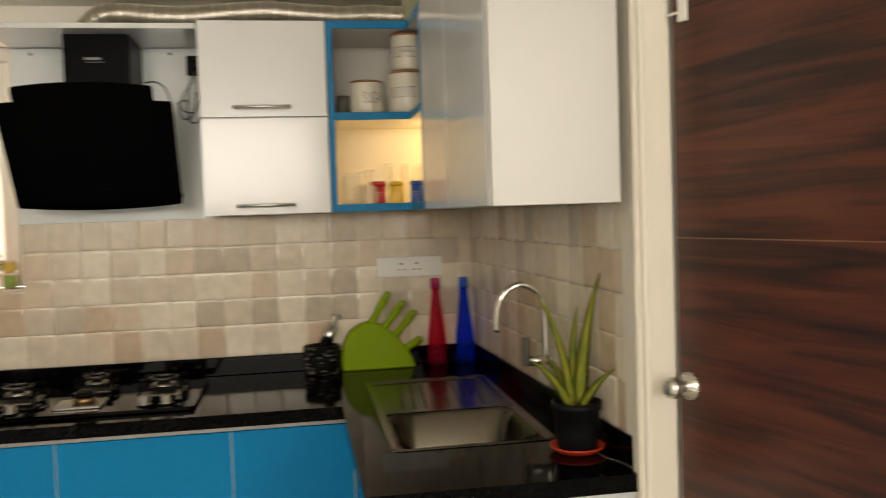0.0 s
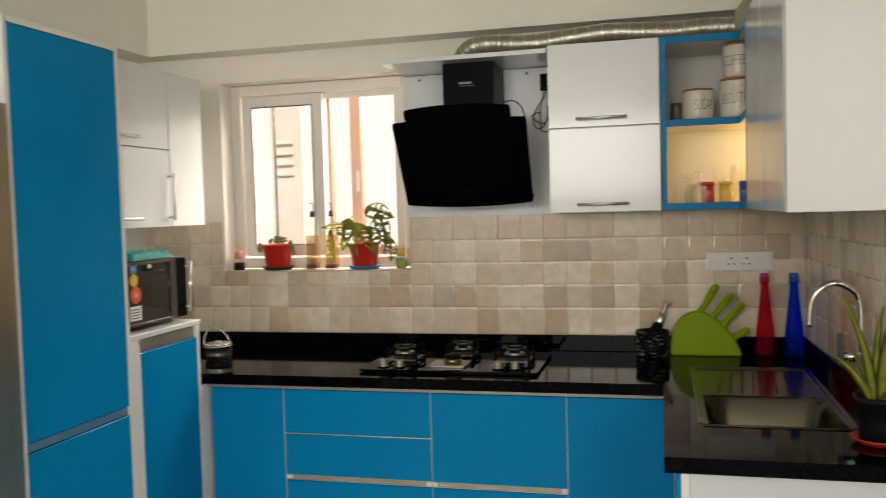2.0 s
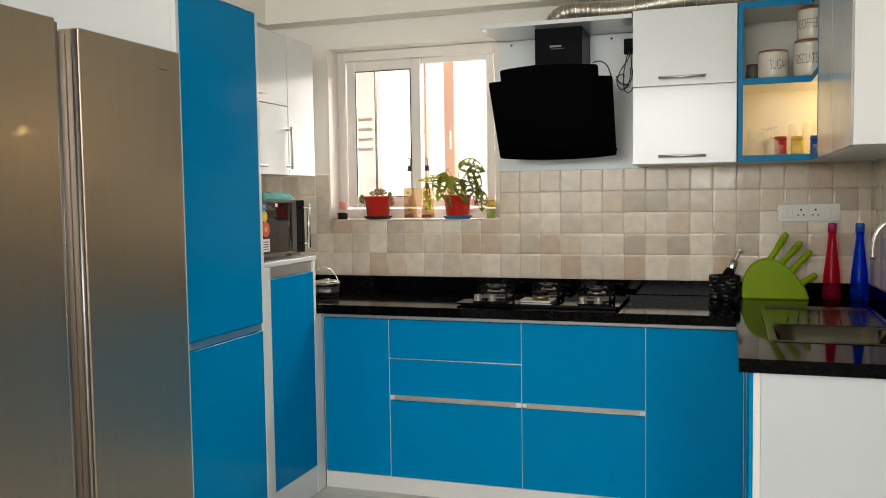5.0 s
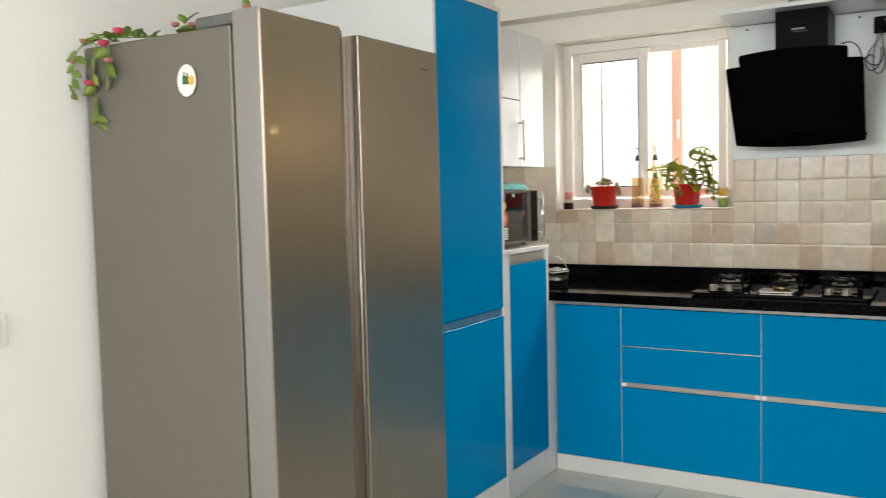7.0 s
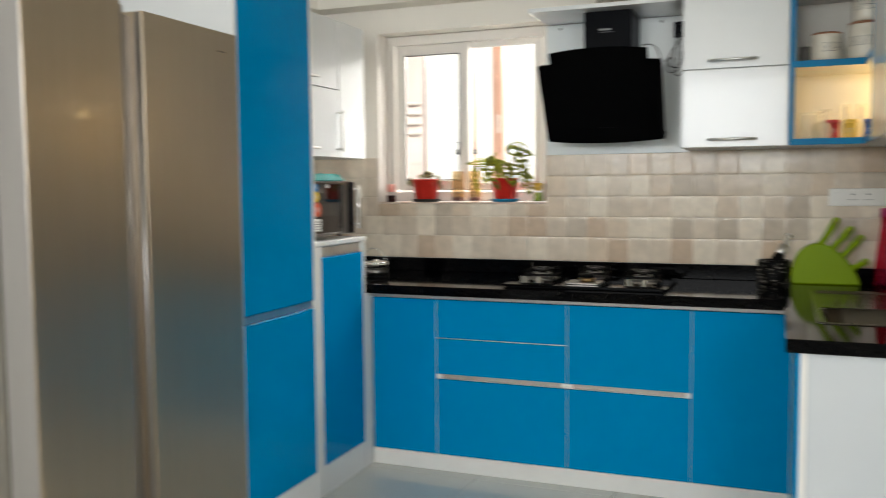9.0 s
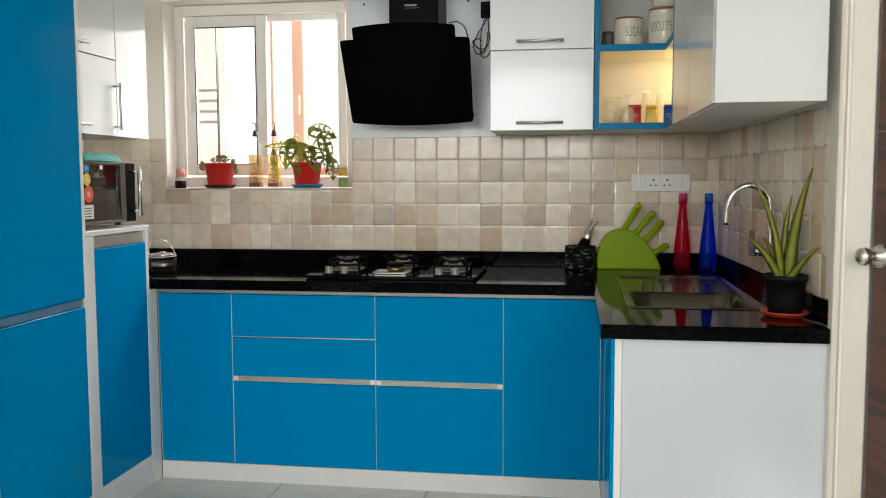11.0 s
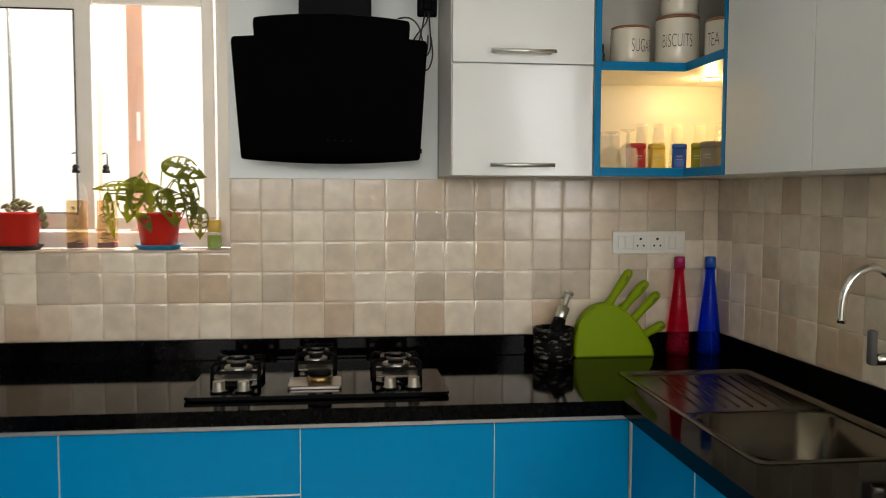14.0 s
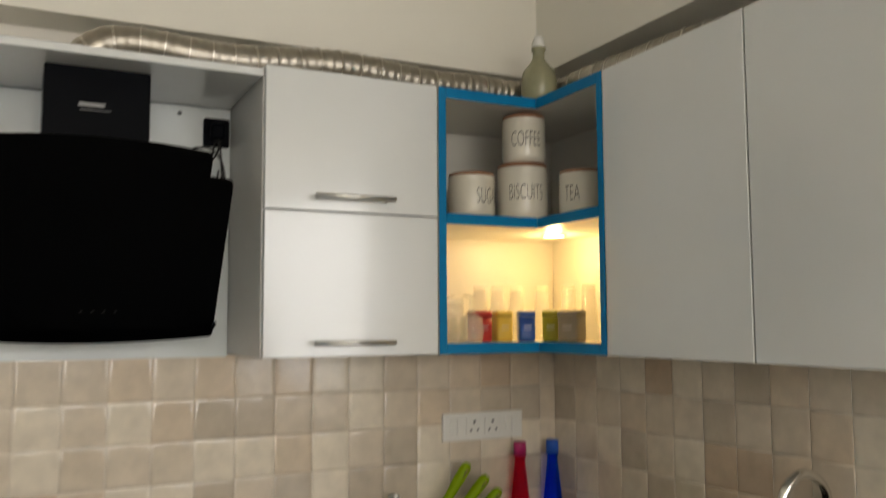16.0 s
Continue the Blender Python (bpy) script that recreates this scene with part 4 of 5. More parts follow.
for x in (-1.625, -1.560, -1.168, -1.103):
    k = part("knob", lathe([(0, 0), (0.019, 0), (0.0185, 0.005), (0.0165, 0.007), (0.0158, 0.028), (0.014, 0.030), (0, 0.030)], (x, -0.522, GZT), 24), HOBST, hb, "steel control knob", True)
    part("collar", lathe([(0.0195, 0), (0.024, 0), (0.023, 0.004), (0.0195, 0.004)], (x, -0.522, GZT), 24), BLACKM, k)

# ---- on the worktop ----
STONE = mat("black_mortar_stone", (0.30, 0.28, 0.24), 0.5, second=(0.0035, 0.0033, 0.0031), scale=30, stretch=(1, 1, 3), bump=0.3, bump_scale=90, spec=0.08)
STONE.node_tree.nodes["Color Ramp"].color_ramp.elements[0].position = 0.75
STONE.node_tree.nodes["Color Ramp"].color_ramp.elements[1].position = 0.88
mo = thing("mortar_and_pestle", (-0.604, -0.092, CT), "black stone mortar with a steel pestle", "mortar")
part("mortar", lathe([(0, 0.0), (0.060, 0.0), (0.066, 0.010), (0.067, 0.060), (0.062, 0.066), (0.066, 0.070), (0.068, 0.092), (0.066, 0.104), (0.056, 0.104), (0.050, 0.085), (0.03, 0.05), (0, 0.045)], (-0.604, -0.092, CT), 32), STONE, mo, "scratched black stone", True)
pa, pb = Vector((-0.612, -0.105, CT + 0.055)), Vector((-0.540, -0.045, 1.052))
pd = (pb - pa).normalized()
pts = [pa, pa + pd * 0.06, pa + pd * 0.085]
part("pestle", tube(pts, [0.026, 0.024, 0.020], 16), STONE, mo, "black stone pestle head", True)
L = (pb - pa).length
part("collar", tube([pa + pd * t for t in (0.085, 0.088, 0.128, 0.132)], [0.017, 0.0195, 0.0195, 0.012], 18), HANDLE, mo, "satin steel collar", True)
part("handle", tube([pa + pd * (0.132 + (L - 0.144) * k / 16) for k in range(17)], [0.0098 if k % 2 else 0.0086 for k in range(17)], 14), HANDLE, mo, "ridged steel handle", True)
part("knob", tube([pa + pd * t for t in (L - 0.013, L - 0.011, L - 0.004, L)], [0.011, 0.0168, 0.0175, 0.010], 16), HANDLE, mo, "steel knob", True)

GREEN = mat("lime_green_plastic", (0.215, 0.325, 0.0), 0.48, vary=0.05, scale=8, spec=0.18)
INLAY = mat("olive_grip_inlay", (0.13, 0.16, 0.004), 0.55, vary=0.1, scale=20)
kh = thing("knife_block", (-0.39, -0.065, CT), "lime green hedgehog-shaped knife holder with four knives", "knife block")
dome = [(-0.530, 0.0), (-0.254, 0.0), (-0.262, 0.030), (-0.280, 0.066), (-0.305, 0.102), (-0.335, 0.135), (-0.370, 0.162), (-0.405, 0.178), (-0.435, 0.180), (-0.465, 0.170), (-0.495, 0.148), (-0.516, 0.115), (-0.528, 0.075), (-0.532, 0.035)]
KM = Matrix(((1, 0, 0, 0), (0, 0, -1, -0.040), (0, 1, 0, CT), (0, 0, 0, 1)))
part("holder", slab(dome, KM, 0.052, 0.006), GREEN, kh, "lime green rounded holder")
for base, tip in (((-0.418, 1.002), (-0.345, 1.128)), ((-0.372, 0.985), (-0.287, 1.090)), ((-0.330, 0.955), (-0.247, 1.052)), ((-0.290, 0.905), (-0.224, 0.947))):
    a, c = Vector((base[0], -0.070, base[1])), Vector((tip[0] - 0.004, -0.102, tip[1]))
    k = part("knife", tube([a, a.lerp(c, 0.12), a.lerp(c, 0.3), a.lerp(c, 0.7), a.lerp(c, 0.92), c], [0.019, 0.015, 0.0125, 0.0160, 0.0150, 0.008], 12), GREEN, kh, "lime green knife handle", True)
    part("inlay", tube([a.lerp(c, t) + Vector((0, -0.0095, 0)) for t in (0.66, 0.72, 0.86, 0.93)], [0.002, 0.0068, 0.0072, 0.003], 10), INLAY, k, "olive grip inlay", True)
    part("rivet", tube([a.lerp(c, 0.86) + Vector((0, -0.0185, 0)), a.lerp(c, 0.86) + Vector((0, -0.0135, 0))], 0.0032, 10), BRASS, k)


def tinted(name, color, tint):
    return stained(mat(name, color, 0.06, spec=0.6), tint, 0.90)


def bottle(x, y, body, cap, label):
    b = thing("bottle", (x, y, CT), label, "bottle", "coloured bottles")
    part("body", lathe([(0, 0.004), (0.028, 0.0), (0.037, 0.003), (0.0395, 0.012), (0.0385, 0.05), (0.0325, 0.12), (0.0230, 0.20), (0.0160, 0.268), (0.0148, 0.288), (0.0180, 0.291), (0.0180, 0.296), (0.0115, 0.296),
                        (0.0120, 0.26), (0.0205, 0.20), (0.0360, 0.05), (0.0365, 0.016), (0, 0.012)], (x, y, CT), 28), body, b, "tinted see-through bottle", True)
    part("cap", lathe([(0, 0.333), (0.0160, 0.333), (0.0178, 0.329), (0.0185, 0.2965), (0.0182, 0.2965)], (x, y, CT), 28), cap, b, "plastic screw cap", True)


bottle(-0.165, -0.066, tinted("magenta_plastic", (0.60, 0.030, 0.11), (0.93, 0.24, 0.38)), mat("magenta_cap", (0.42, 0.012, 0.12), 0.4), "tall tapered magenta plastic bottle with a cap")
bottle(-0.056, -0.066, tinted("cobalt_plastic", (0.004, 0.10, 0.75), (0.10, 0.42, 0.99)), mat("cobalt_cap", (0.01, 0.10, 0.50), 0.4), "tall tapered cobalt blue plastic bottle with a cap")

# aloe in its pot
POTB = mat("black_pot", (0.006, 0.006, 0.007), 0.55, vary=0.25, scale=15, bump=0.1, spec=0.12)
ORANGE = mat("orange_saucer", (0.48, 0.035, 0.012), 0.45, vary=0.05, scale=12)
ALOE = mat("aloe_green", (0.10, 0.145, 0.02), 0.45, vary=0.25, scale=14, bump=0.1, second=(0.27, 0.25, 0.03), spec=0.15)
SOIL = mat("dark_soil", (0.05, 0.032, 0.02), 0.9, vary=0.4, scale=50, bump=0.6)
AX, AY = -0.032, -1.330
al = thing("aloe_plant", (AX, AY, CT), "aloe with long green leaves in a black pot", "plant")
part("saucer", lathe([(0, 0.002), (0.05, 0.0), (0.066, 0.012), (0.068, 0.016), (0.063, 0.016), (0.05, 0.006), (0, 0.006)], (AX, AY, CT + 0.0005), 28), ORANGE, al, "orange plastic saucer", True)
part("pot", lathe([(0, 0.008), (0.045, 0.008), (0.052, 0.05), (0.056, 0.105), (0.061, 0.105), (0.061, 0.122), (0.056, 0.122), (0.052, 0.108), (0, 0.105)], (AX, AY, CT), 28), POTB, al, "black plastic pot", True)
part("soil", lathe([(0, 0.1075), (0.05, 0.1085), (0.0515, 0.1065)], (AX, AY, CT), 20), SOIL, al)


def blade(parent, base, tip, bend, width, name="leaf", m=None):
    base, tip, bend = Vector(base), Vector(tip), Vector(bend)
    b = bmesh.new()
    rows = []
    for i in range(11):
        t = i / 10
        p = base.lerp(tip, t) + bend * (4 * t * (1 - t))
        d = (tip - base + bend * 4 * (1 - 2 * t)).normalized()
        s = d.cross(Vector((0.3, 1, 0.1))).normalized()
        n = s.cross(d)
        w = width * (1 - t) ** 0.75 + 0.0012
        rows.append([b.verts.new(p + s * w), b.verts.new(p - n * w * 0.5), b.verts.new(p - s * w), b.verts.new(p - n * w * 0.15)])
    for a, c in zip(rows, rows[1:]):
        for k in range(4):
            b.faces.new((a[k], a[(k + 1) % 4], c[(k + 1) % 4], c[k]))
    b.faces.new(rows[0])
    bmesh.ops.recalc_face_normals(b, faces=b.faces)
    return part(name, b, m or ALOE, parent, "", True)


Z = CT + 0.105
for tip, bend, wd in (((0.028, AY - 0.02, 1.265), (-0.012, 0, 0.0), 0.021), ((-0.130, AY - 0.02, 1.225), (0.012, 0, 0.02), 0.012), ((-0.150, AY - 0.02, 1.065), (0.0, 0, 0.02), 0.013),
                      ((0.036, AY - 0.085, 1.045), (0.0, 0, 0.012), 0.012), ((-0.018, AY + 0.012, 1.185), (-0.012, 0.0, 0.0), 0.014), ((-0.085, AY + 0.07, 1.06), (0, 0.01, 0.02), 0.011)):
    blade(al, (AX + (tip[0] - AX) * 0.12, AY + (tip[1] - AY) * 0.1, Z), tip, bend, wd)

solo("cable", tube(smooth_path([(0.004, -1.36, CT + 0.0022), (0.012, -1.41, CT + 0.0022), (0.030, -1.45, CT + 0.0022), (0.038, -1.50, CT + 0.0022)], 0.01), 0.0015, 6), ALU, "thin grey cable on the granite beside the aloe", "cable", smooth=True)

# steel pot with a bail handle
sp_ = thing("steel_pot", (-2.410, -0.40, CT), "small steel pot with a wire bail handle", "pot")
part("body", lathe([(0, 0.001), (0.048, 0.0), (0.055, 0.008), (0.0565, 0.035), (0.0575, 0.062), (0.060, 0.064), (0.060, 0.070), (0.056, 0.070), (0.056, 0.012), (0, 0.006)], (-2.410, -0.40, CT), 32), STEEL, sp_, "polished steel body", True)
part("lid", lathe([(0, 0.088), (0.012, 0.088), (0.013, 0.083), (0.040, 0.081), (0.056, 0.078), (0.0595, 0.0715), (0.056, 0.0705)], (-2.410, -0.40, CT), 32), CHROME, sp_, "polished lid", True)
part("handle", tube(arc((-2.410, -0.40, CT + 0.06), 0.062, 0, 180, 24, (0.85, 0.3, 0), (-0.25, 0, 1.35)), 0.0022, 8), CHROME, sp_, "wire bail handle", True)

# ---- microwave and the cloth on it ----
DKGL = mat("dark_oven_glass", (0.012, 0.008, 0.007), 0.04, vary=0.3, scale=6, spec=0.55, coat=0.15)
DKST = mat("darkened_steel", (0.16, 0.15, 0.14), 0.28, 1.0, vary=0.08, scale=15)
mw = thing("microwave", (-2.55, -0.85, 1.058), "black and steel microwave oven with stickers on its door", "microwave")
MX = -2.370
part("body", box(MX - 0.33, MX - 0.03, -1.078, -0.69, 1.070, 1.304, 0.004), RUBBER, mw, "black casing")
part("door", box(MX - 0.0295, MX, -1.078, -0.7665, 1.072, 1.302, 0.004), DKGL, mw, "dark glass door")
part("control_panel", box(MX - 0.0295, MX, -0.764, -0.69, 1.072, 1.302, 0.004), BLACKM, mw, "black control panel")
part("trim", box(MX + 0.0003, MX + 0.003, -1.076, -0.808, 1.290, 1.301, 0.001), DKST, mw, "dark steel strip")
part("trim", box(MX + 0.0003, MX + 0.003, -1.076, -0.808, 1.073, 1.083, 0.001), DKST, mw, "dark steel strip")
part("trim", box(MX + 0.0003, MX + 0.002, -0.806, -0.768, 1.076, 1.306, 0.0008), DKST, mw, "dark steel panel strip")
for y, r in ((-0.742, 0.0078),):
    h = part("handle", tube([(MX + 0.046, y, 1.095), (MX + 0.046, y, 1.288)], r, 12), CHROME, mw, "chrome bar handle", True)
    for z in (1.115, 1.268):
        part("handle_post", tube([(MX + 0.001, y, z), (MX + 0.046, y, z)], 0.004, 8), CHROME, h, "", True)
for col, yc, zc, r_ in (((0.02, 0.22, 0.55), -1.04, 1.278, 0.020), ((0.75, 0.50, 0.02), -1.038, 1.238, 0.023), ((0.68, 0.10, 0.03), -1.03, 1.185, 0.031)):
    part("sticker", lathe([(0, 0), (r_, 0), (r_, 0.0008), (0, 0.0008)], (0, 0, 0), 20, m=Matrix.Translation((MX + 0.0004 + r_ * 0.02, yc, zc)) @ Matrix.Rotation(radians(90), 4, "Y")), mat("sticker", col, 0.4), mw, "bright round sticker on the glass")
    part("sticker_print", lathe([(0, 0), (r_ * 0.36, 0), (r_ * 0.36, 0.0004), (0, 0.0004)], (0, 0, 0), 16, m=Matrix.Translation((MX + 0.0014 + r_ * 0.02, yc, zc)) @ Matrix.Rotation(radians(90), 4, "Y")), mat("sticker_pale", [min(1, c * 0.5 + 0.35) for c in col], 0.4), mw, "pale print")
part("sticker", box(MX + 0.0004, MX + 0.0012, -1.065, -1., 1.095, 1.146), PLASTICW, mw, "white label on the glass")
for k in range(4):
    part("print_bar", box(MX + 0.0013, MX + 0.0016, -1.06, -1.01, 1.102 + k * 0.010, 1.106 + k * 0.010), FDARK, mw)
part("sticker", box(MX + 0.0004, MX + 0.0012, -0.95, -0.93, 1.275, 1.290), PLASTICW, mw, "small white sticker")
for x in (MX - 0.29, MX - 0.06):
    for y in (-1.0, -0.73):
        part("foot", lathe([(0, 0), (0.012, 0), (0.011, 0.0118), (0, 0.0118)], (x, y, 1.0582), 12), RUBBER, mw)
TEAL = mat("teal_cloth", (0.005, 0.26, 0.24), 0.7, vary=0.15, scale=20, bump=0.3, bump_scale=120)
b = bmesh.new()
bmesh.ops.create_grid(b, x_segments=24, y_segments=24, size=0.5)
for v in b.verts:
    u, w_ = v.co.x, v.co.y
    e = min(1, (0.5 - max(abs(u), abs(w_))) * 12)
    v.co = Vector((-2.47 + u * 0.19, -0.905 + w_ * 0.26, 1.308 + e * (0.024 + 0.010 * noise.noise((u * 6, w_ * 6, 0)) + 0.006 * noise.noise((u * 15, w_ * 15, 3)))))
r = bmesh.ops.extrude_face_region(b, geom=b.faces[:])
for v in [v for v in r["geom"] if isinstance(v, bmesh.types.BMVert)]:
    v.co.z = 1.3045
bmesh.ops.recalc_face_normals(b, faces=b.faces)
solo("folded_cloth", b, TEAL, "folded teal cloth lying on the microwave", "cloth", smooth=True)

# ---- on the window sill ----
THINB = mat("clear_bottle_glass", (0.95, 0.95, 0.92), 0.04, spec=0.6)
THINB.node_tree.nodes["Principled BSDF"].inputs["Alpha"].default_value = 0.06
REDP = mat("red_plastic_pot", (0.55, 0.022, 0.012), 0.38, vary=0.06, scale=8)
SBLUE = mat("blue_saucer", (0.005, 0.20, 0.36), 0.4, vary=0.05, scale=8)
LEAF = mat("monstera_leaf", (0.075, 0.115, 0.014), 0.42, vary=0.3, scale=12, second=(0.20, 0.22, 0.03))
translucent(LEAF, (0.42, 0.42, 0.04), 0.55)
SUCC = mat("succulent_leaf", (0.13, 0.15, 0.05), 0.6, second=(0.34, 0.26, 0.13), vary=0.3, scale=18)


def red_pot(x, y, saucer, sat, label, cat):
    p = thing("potted_plant", (x, y, WZ0), label, cat)
    part("saucer", lathe([(0, 0.002), (0.062, 0.0), (0.074, 0.012), (0.075, 0.016), (0.070, 0.016), (0.06, 0.006), (0, 0.006)], (x, y, WZ0 + 0.0005), 30), saucer, p, sat, True)
    part("pot", lathe([(0, 0.008), (0.052, 0.008), (0.056, 0.014), (0.070, 0.112), (0.073, 0.114), (0.073, 0.120), (0.068, 0.120), (0.063, 0.105), (0, 0.102)], (x, y, WZ0), 30), REDP, p, "red plastic pot", True)
    part("soil", lathe([(0, 0.1075), (0.06, 0.108), (0.0625, 0.106)], (x, y, WZ0), 20), SOIL, p)
    return p


p1_ = red_pot(-2.322, 0.034, RUBBER, "black plastic saucer", "small brownish succulent in a red plastic pot", "plant")
rng = random.Random(4)
for k in range(26):
    a, rr = rng.uniform(0, 6.28), rng.uniform(0.0, 0.062)
    hgt = rng.uniform(0.018, 0.040) * (1.2 - rr * 6)
    x, y = -2.322 + rr * math.cos(a), 0.034 + rr * math.sin(a)
    s = rng.uniform(0.010, 0.017)
    part("leaf", lathe([(0, -s * 0.5), (s * 0.7, -s * 0.35), (s, 0.0), (s * 0.75, s * 0.3), (0, s * 0.45)], (0, 0, 0), 8, m=Matrix.Translation((x, y, WZ0 + 0.112 + max(0.004, hgt))) @ Euler((rng.uniform(-1, 1), rng.uniform(-1, 1), 0)).to_matrix().to_4x4() @ Matrix.Diagonal((1, 0.6, 0.7, 1))), SUCC, p1_, "", True)
for dx, dz in ((0.083, -0.012), (0.075, 0.008), (-0.085, -0.02), (0.088, -0.035), (-0.078, -0.002)):
    part("leaf", lathe([(0, -0.02), (0.011, -0.008), (0.012, 0.006), (0, 0.018)], (0, 0, 0), 8, m=Matrix.Translation((-2.322 + dx, 0.017, WZ0 + 0.118 + dz)) @ Euler((0.3, dx * 6, 0)).to_matrix().to_4x4() @ Matrix.Diagonal((1, 0.4, 1, 1))), SUCC, p1_, "", True)

p2_ = red_pot(-1.887, 0.034, SBLUE, "blue plastic saucer", "swiss cheese plant with holed leaves in a red plastic pot", "plant")


def holed_leaf(parent, at, length, width, m, seed):
    """A leaf with holes between its veins, tip along +x before m, arched and drooping."""
    rg = random.Random(seed)
    b = bmesh.new()
    n, k = 18, 10
    grid = {}

    def half(t):
        return width * 0.5 * (math.sin(math.pi * min(1, t ** 0.75)) ** 0.8) * (1.0 if t < 0.98 else 0.3)
    for i in range(n + 1):
        t = i / n
        for j in range(-k, k + 1):
            v = j / k
            x = length * t - abs(v) * length * 0.06
            y = v * half(t)
            z = -0.9 * length * 0.30 * t * t + abs(v) * width * 0.10 - 0.12 * width * v * v
            grid[i, j] = b.verts.new((x, y, z))
    holes = []
    for t0 in (0.20, 0.36, 0.52, 0.68):
        for sgn in (-1, 1):
            holes.append((t0 + rg.uniform(-0.03, 0.03) + 0.05, sgn * rg.uniform(0.46, 0.56), 0.060, 0.30))
            if t0 in (0.36, 0.52) and rg.random() < 0.7:
                holes.append((t0 + 0.10, sgn * 0.16, 0.03, 0.08))
    for i in range(n):
        for j in range(-k, k):
            t, v = (i + 0.5) / n, (j + 0.5) / k
            if any(((t - a) / c) ** 2 + ((v - q) / d) ** 2 < 1 for a, q, c, d in holes):
                continue
            b.faces.new((grid[i, j], grid[i + 1, j], grid[i + 1, j + 1], grid[i, j + 1]))
    for v in [v for v in b.verts if not v.link_faces]:
        b.verts.remove(v)
    bmesh.ops.remove_doubles(b, verts=b.verts, dist=0.00005)
    bmesh.ops.recalc_face_normals(b, faces=b.faces)
    r = bmesh.ops.extrude_face_region(b, geom=b.faces[:])
    bmesh.ops.translate(b, verts=[v for v in r["geom"] if isinstance(v, bmesh.types.BMVert)], vec=(0, 0, -0.0008))
    bmesh.ops.recalc_face_normals(b, faces=b.faces)
    bmesh.ops.transform(b, matrix=Matrix.Translation(at) @ m, verts=b.verts)
    return part("leaf", b, LEAF, parent, "", True)


root = Vector((-1.887, 0.034, WZ0 + 0.105))
for k, (at, lng, wd, rz, ry, rx) in enumerate((
        ((-1.862, 0.004, 1.475), 0.115, 0.085, -12, 8, 40), ((-1.950, -0.006, 1.425), 0.120, 0.100, -120, 60, 0), ((-1.905, -0.016, 1.405), 0.125, 0.100, -70, 70, 0),
        ((-1.800, -0.006, 1.440), 0.120, 0.075, -20, 60, 10), ((-1.780, -0.006, 1.380), 0.100, 0.034, -50, 75, 0), ((-1.752, 0.004, 1.330), 0.085, 0.045, -80, 80, 0),
        ((-1.960, -0.006, 1.400), 0.095, 0.050, 185, -8, 30), ((-2.030, -0.026, 1.375), 0.120, 0.034, -95, 82, 20), ((-1.850, -0.016, 1.390), 0.105, 0.090, -40, 55, 0),
        ((-1.835, 0.024, 1.420), 0.11, 0.09, 10, 35, 0), ((-1.93, 0.014, 1.445), 0.09, 0.08, -160, 45, 0))):
    m = Euler((radians(rx), radians(ry), radians(rz)), "XYZ").to_matrix().to_4x4()
    holed_leaf(p2_, at, lng * 1.22, wd * 1.28, m, k)
    a = Vector(at)
    part("stem", tube(smooth_path([root + Vector((rng.uniform(-0.02, 0.02), rng.uniform(-0.02, 0.02), 0)), root.lerp(a, 0.5) + Vector((0, 0, 0.03)), a], 0.02), 0.0022, 6), LEAF, p2_, "", True)


OIL = stained(mat("amber_oil", (0.45, 0.22, 0.06), 0.15, vary=0.3, scale=18), (0.93, 0.80, 0.58), 0.78)
HERB = mat("dried_herbs", (0.11, 0.075, 0.02), 0.8, vary=0.3, scale=30)


def oil_bottle(x, y, label):
    t = thing("oil_bottle", (x, y, WZ0), label, "bottle", "oil bottles on the sill")
    part("glass", loft([rrect(x - 0.028, x + 0.028, y - 0.028, y + 0.028, 0.008, WZ0 + 0.001, 3), rrect(x - 0.030, x + 0.030, y - 0.030, y + 0.030, 0.008, WZ0 + 0.006, 3),
                        rrect(x - 0.030, x + 0.030, y - 0.030, y + 0.030, 0.008, WZ0 + 0.165, 3), rrect(x - 0.026, x + 0.026, y - 0.026, y + 0.026, 0.012, WZ0 + 0.195, 3),
                        rrect(x - 0.013, x + 0.013, y - 0.013, y + 0.013, 0.012, WZ0 + 0.225, 3), rrect(x - 0.012, x + 0.012, y - 0.012, y + 0.012, 0.0115, WZ0 + 0.245, 3)], True, True), THINB, t, "clear square glass", True)
    part("oil", loft([rrect(x - 0.0265, x + 0.0265, y - 0.0265, y + 0.0265, 0.006, WZ0 + 0.007, 3), rrect(x - 0.0265, x + 0.0265, y - 0.0265, y + 0.0265, 0.006, WZ0 + 0.158, 3)], True, True), OIL, t, "amber oil with herbs")
    part("sediment", loft([rrect(x - 0.0268, x + 0.0268, y - 0.0268, y + 0.0268, 0.006, WZ0 + 0.0065, 3), rrect(x - 0.0268, x + 0.0268, y - 0.0268, y + 0.0268, 0.006, WZ0 + 0.024, 3)], True, True), mat("dark_sediment", (0.10, 0.02, 0.01), 0.4), t, "dark red sediment")
    for k in range(7):
        r2 = random.Random(k + int(x * -1000))
        q = [(x + r2.uniform(-0.022, 0.022), y - 0.0275, WZ0 + 0.02 + 0.017 * k + r2.uniform(0, 0.02)) for _ in range(4)]
        part("herb_sprig", tube(smooth_path(q, 0.01), 0.0019, 5), HERB, t)
    pr_ = part("pourer", lathe([(0, 0.2455), (0.0125, 0.2455), (0.0125, 0.256), (0.009, 0.258), (0.012, 0.265), (0.009, 0.270), (0.004, 0.274), (0, 0.274)], (x, y, WZ0), 16), RUBBER, t, "black stopper", True)
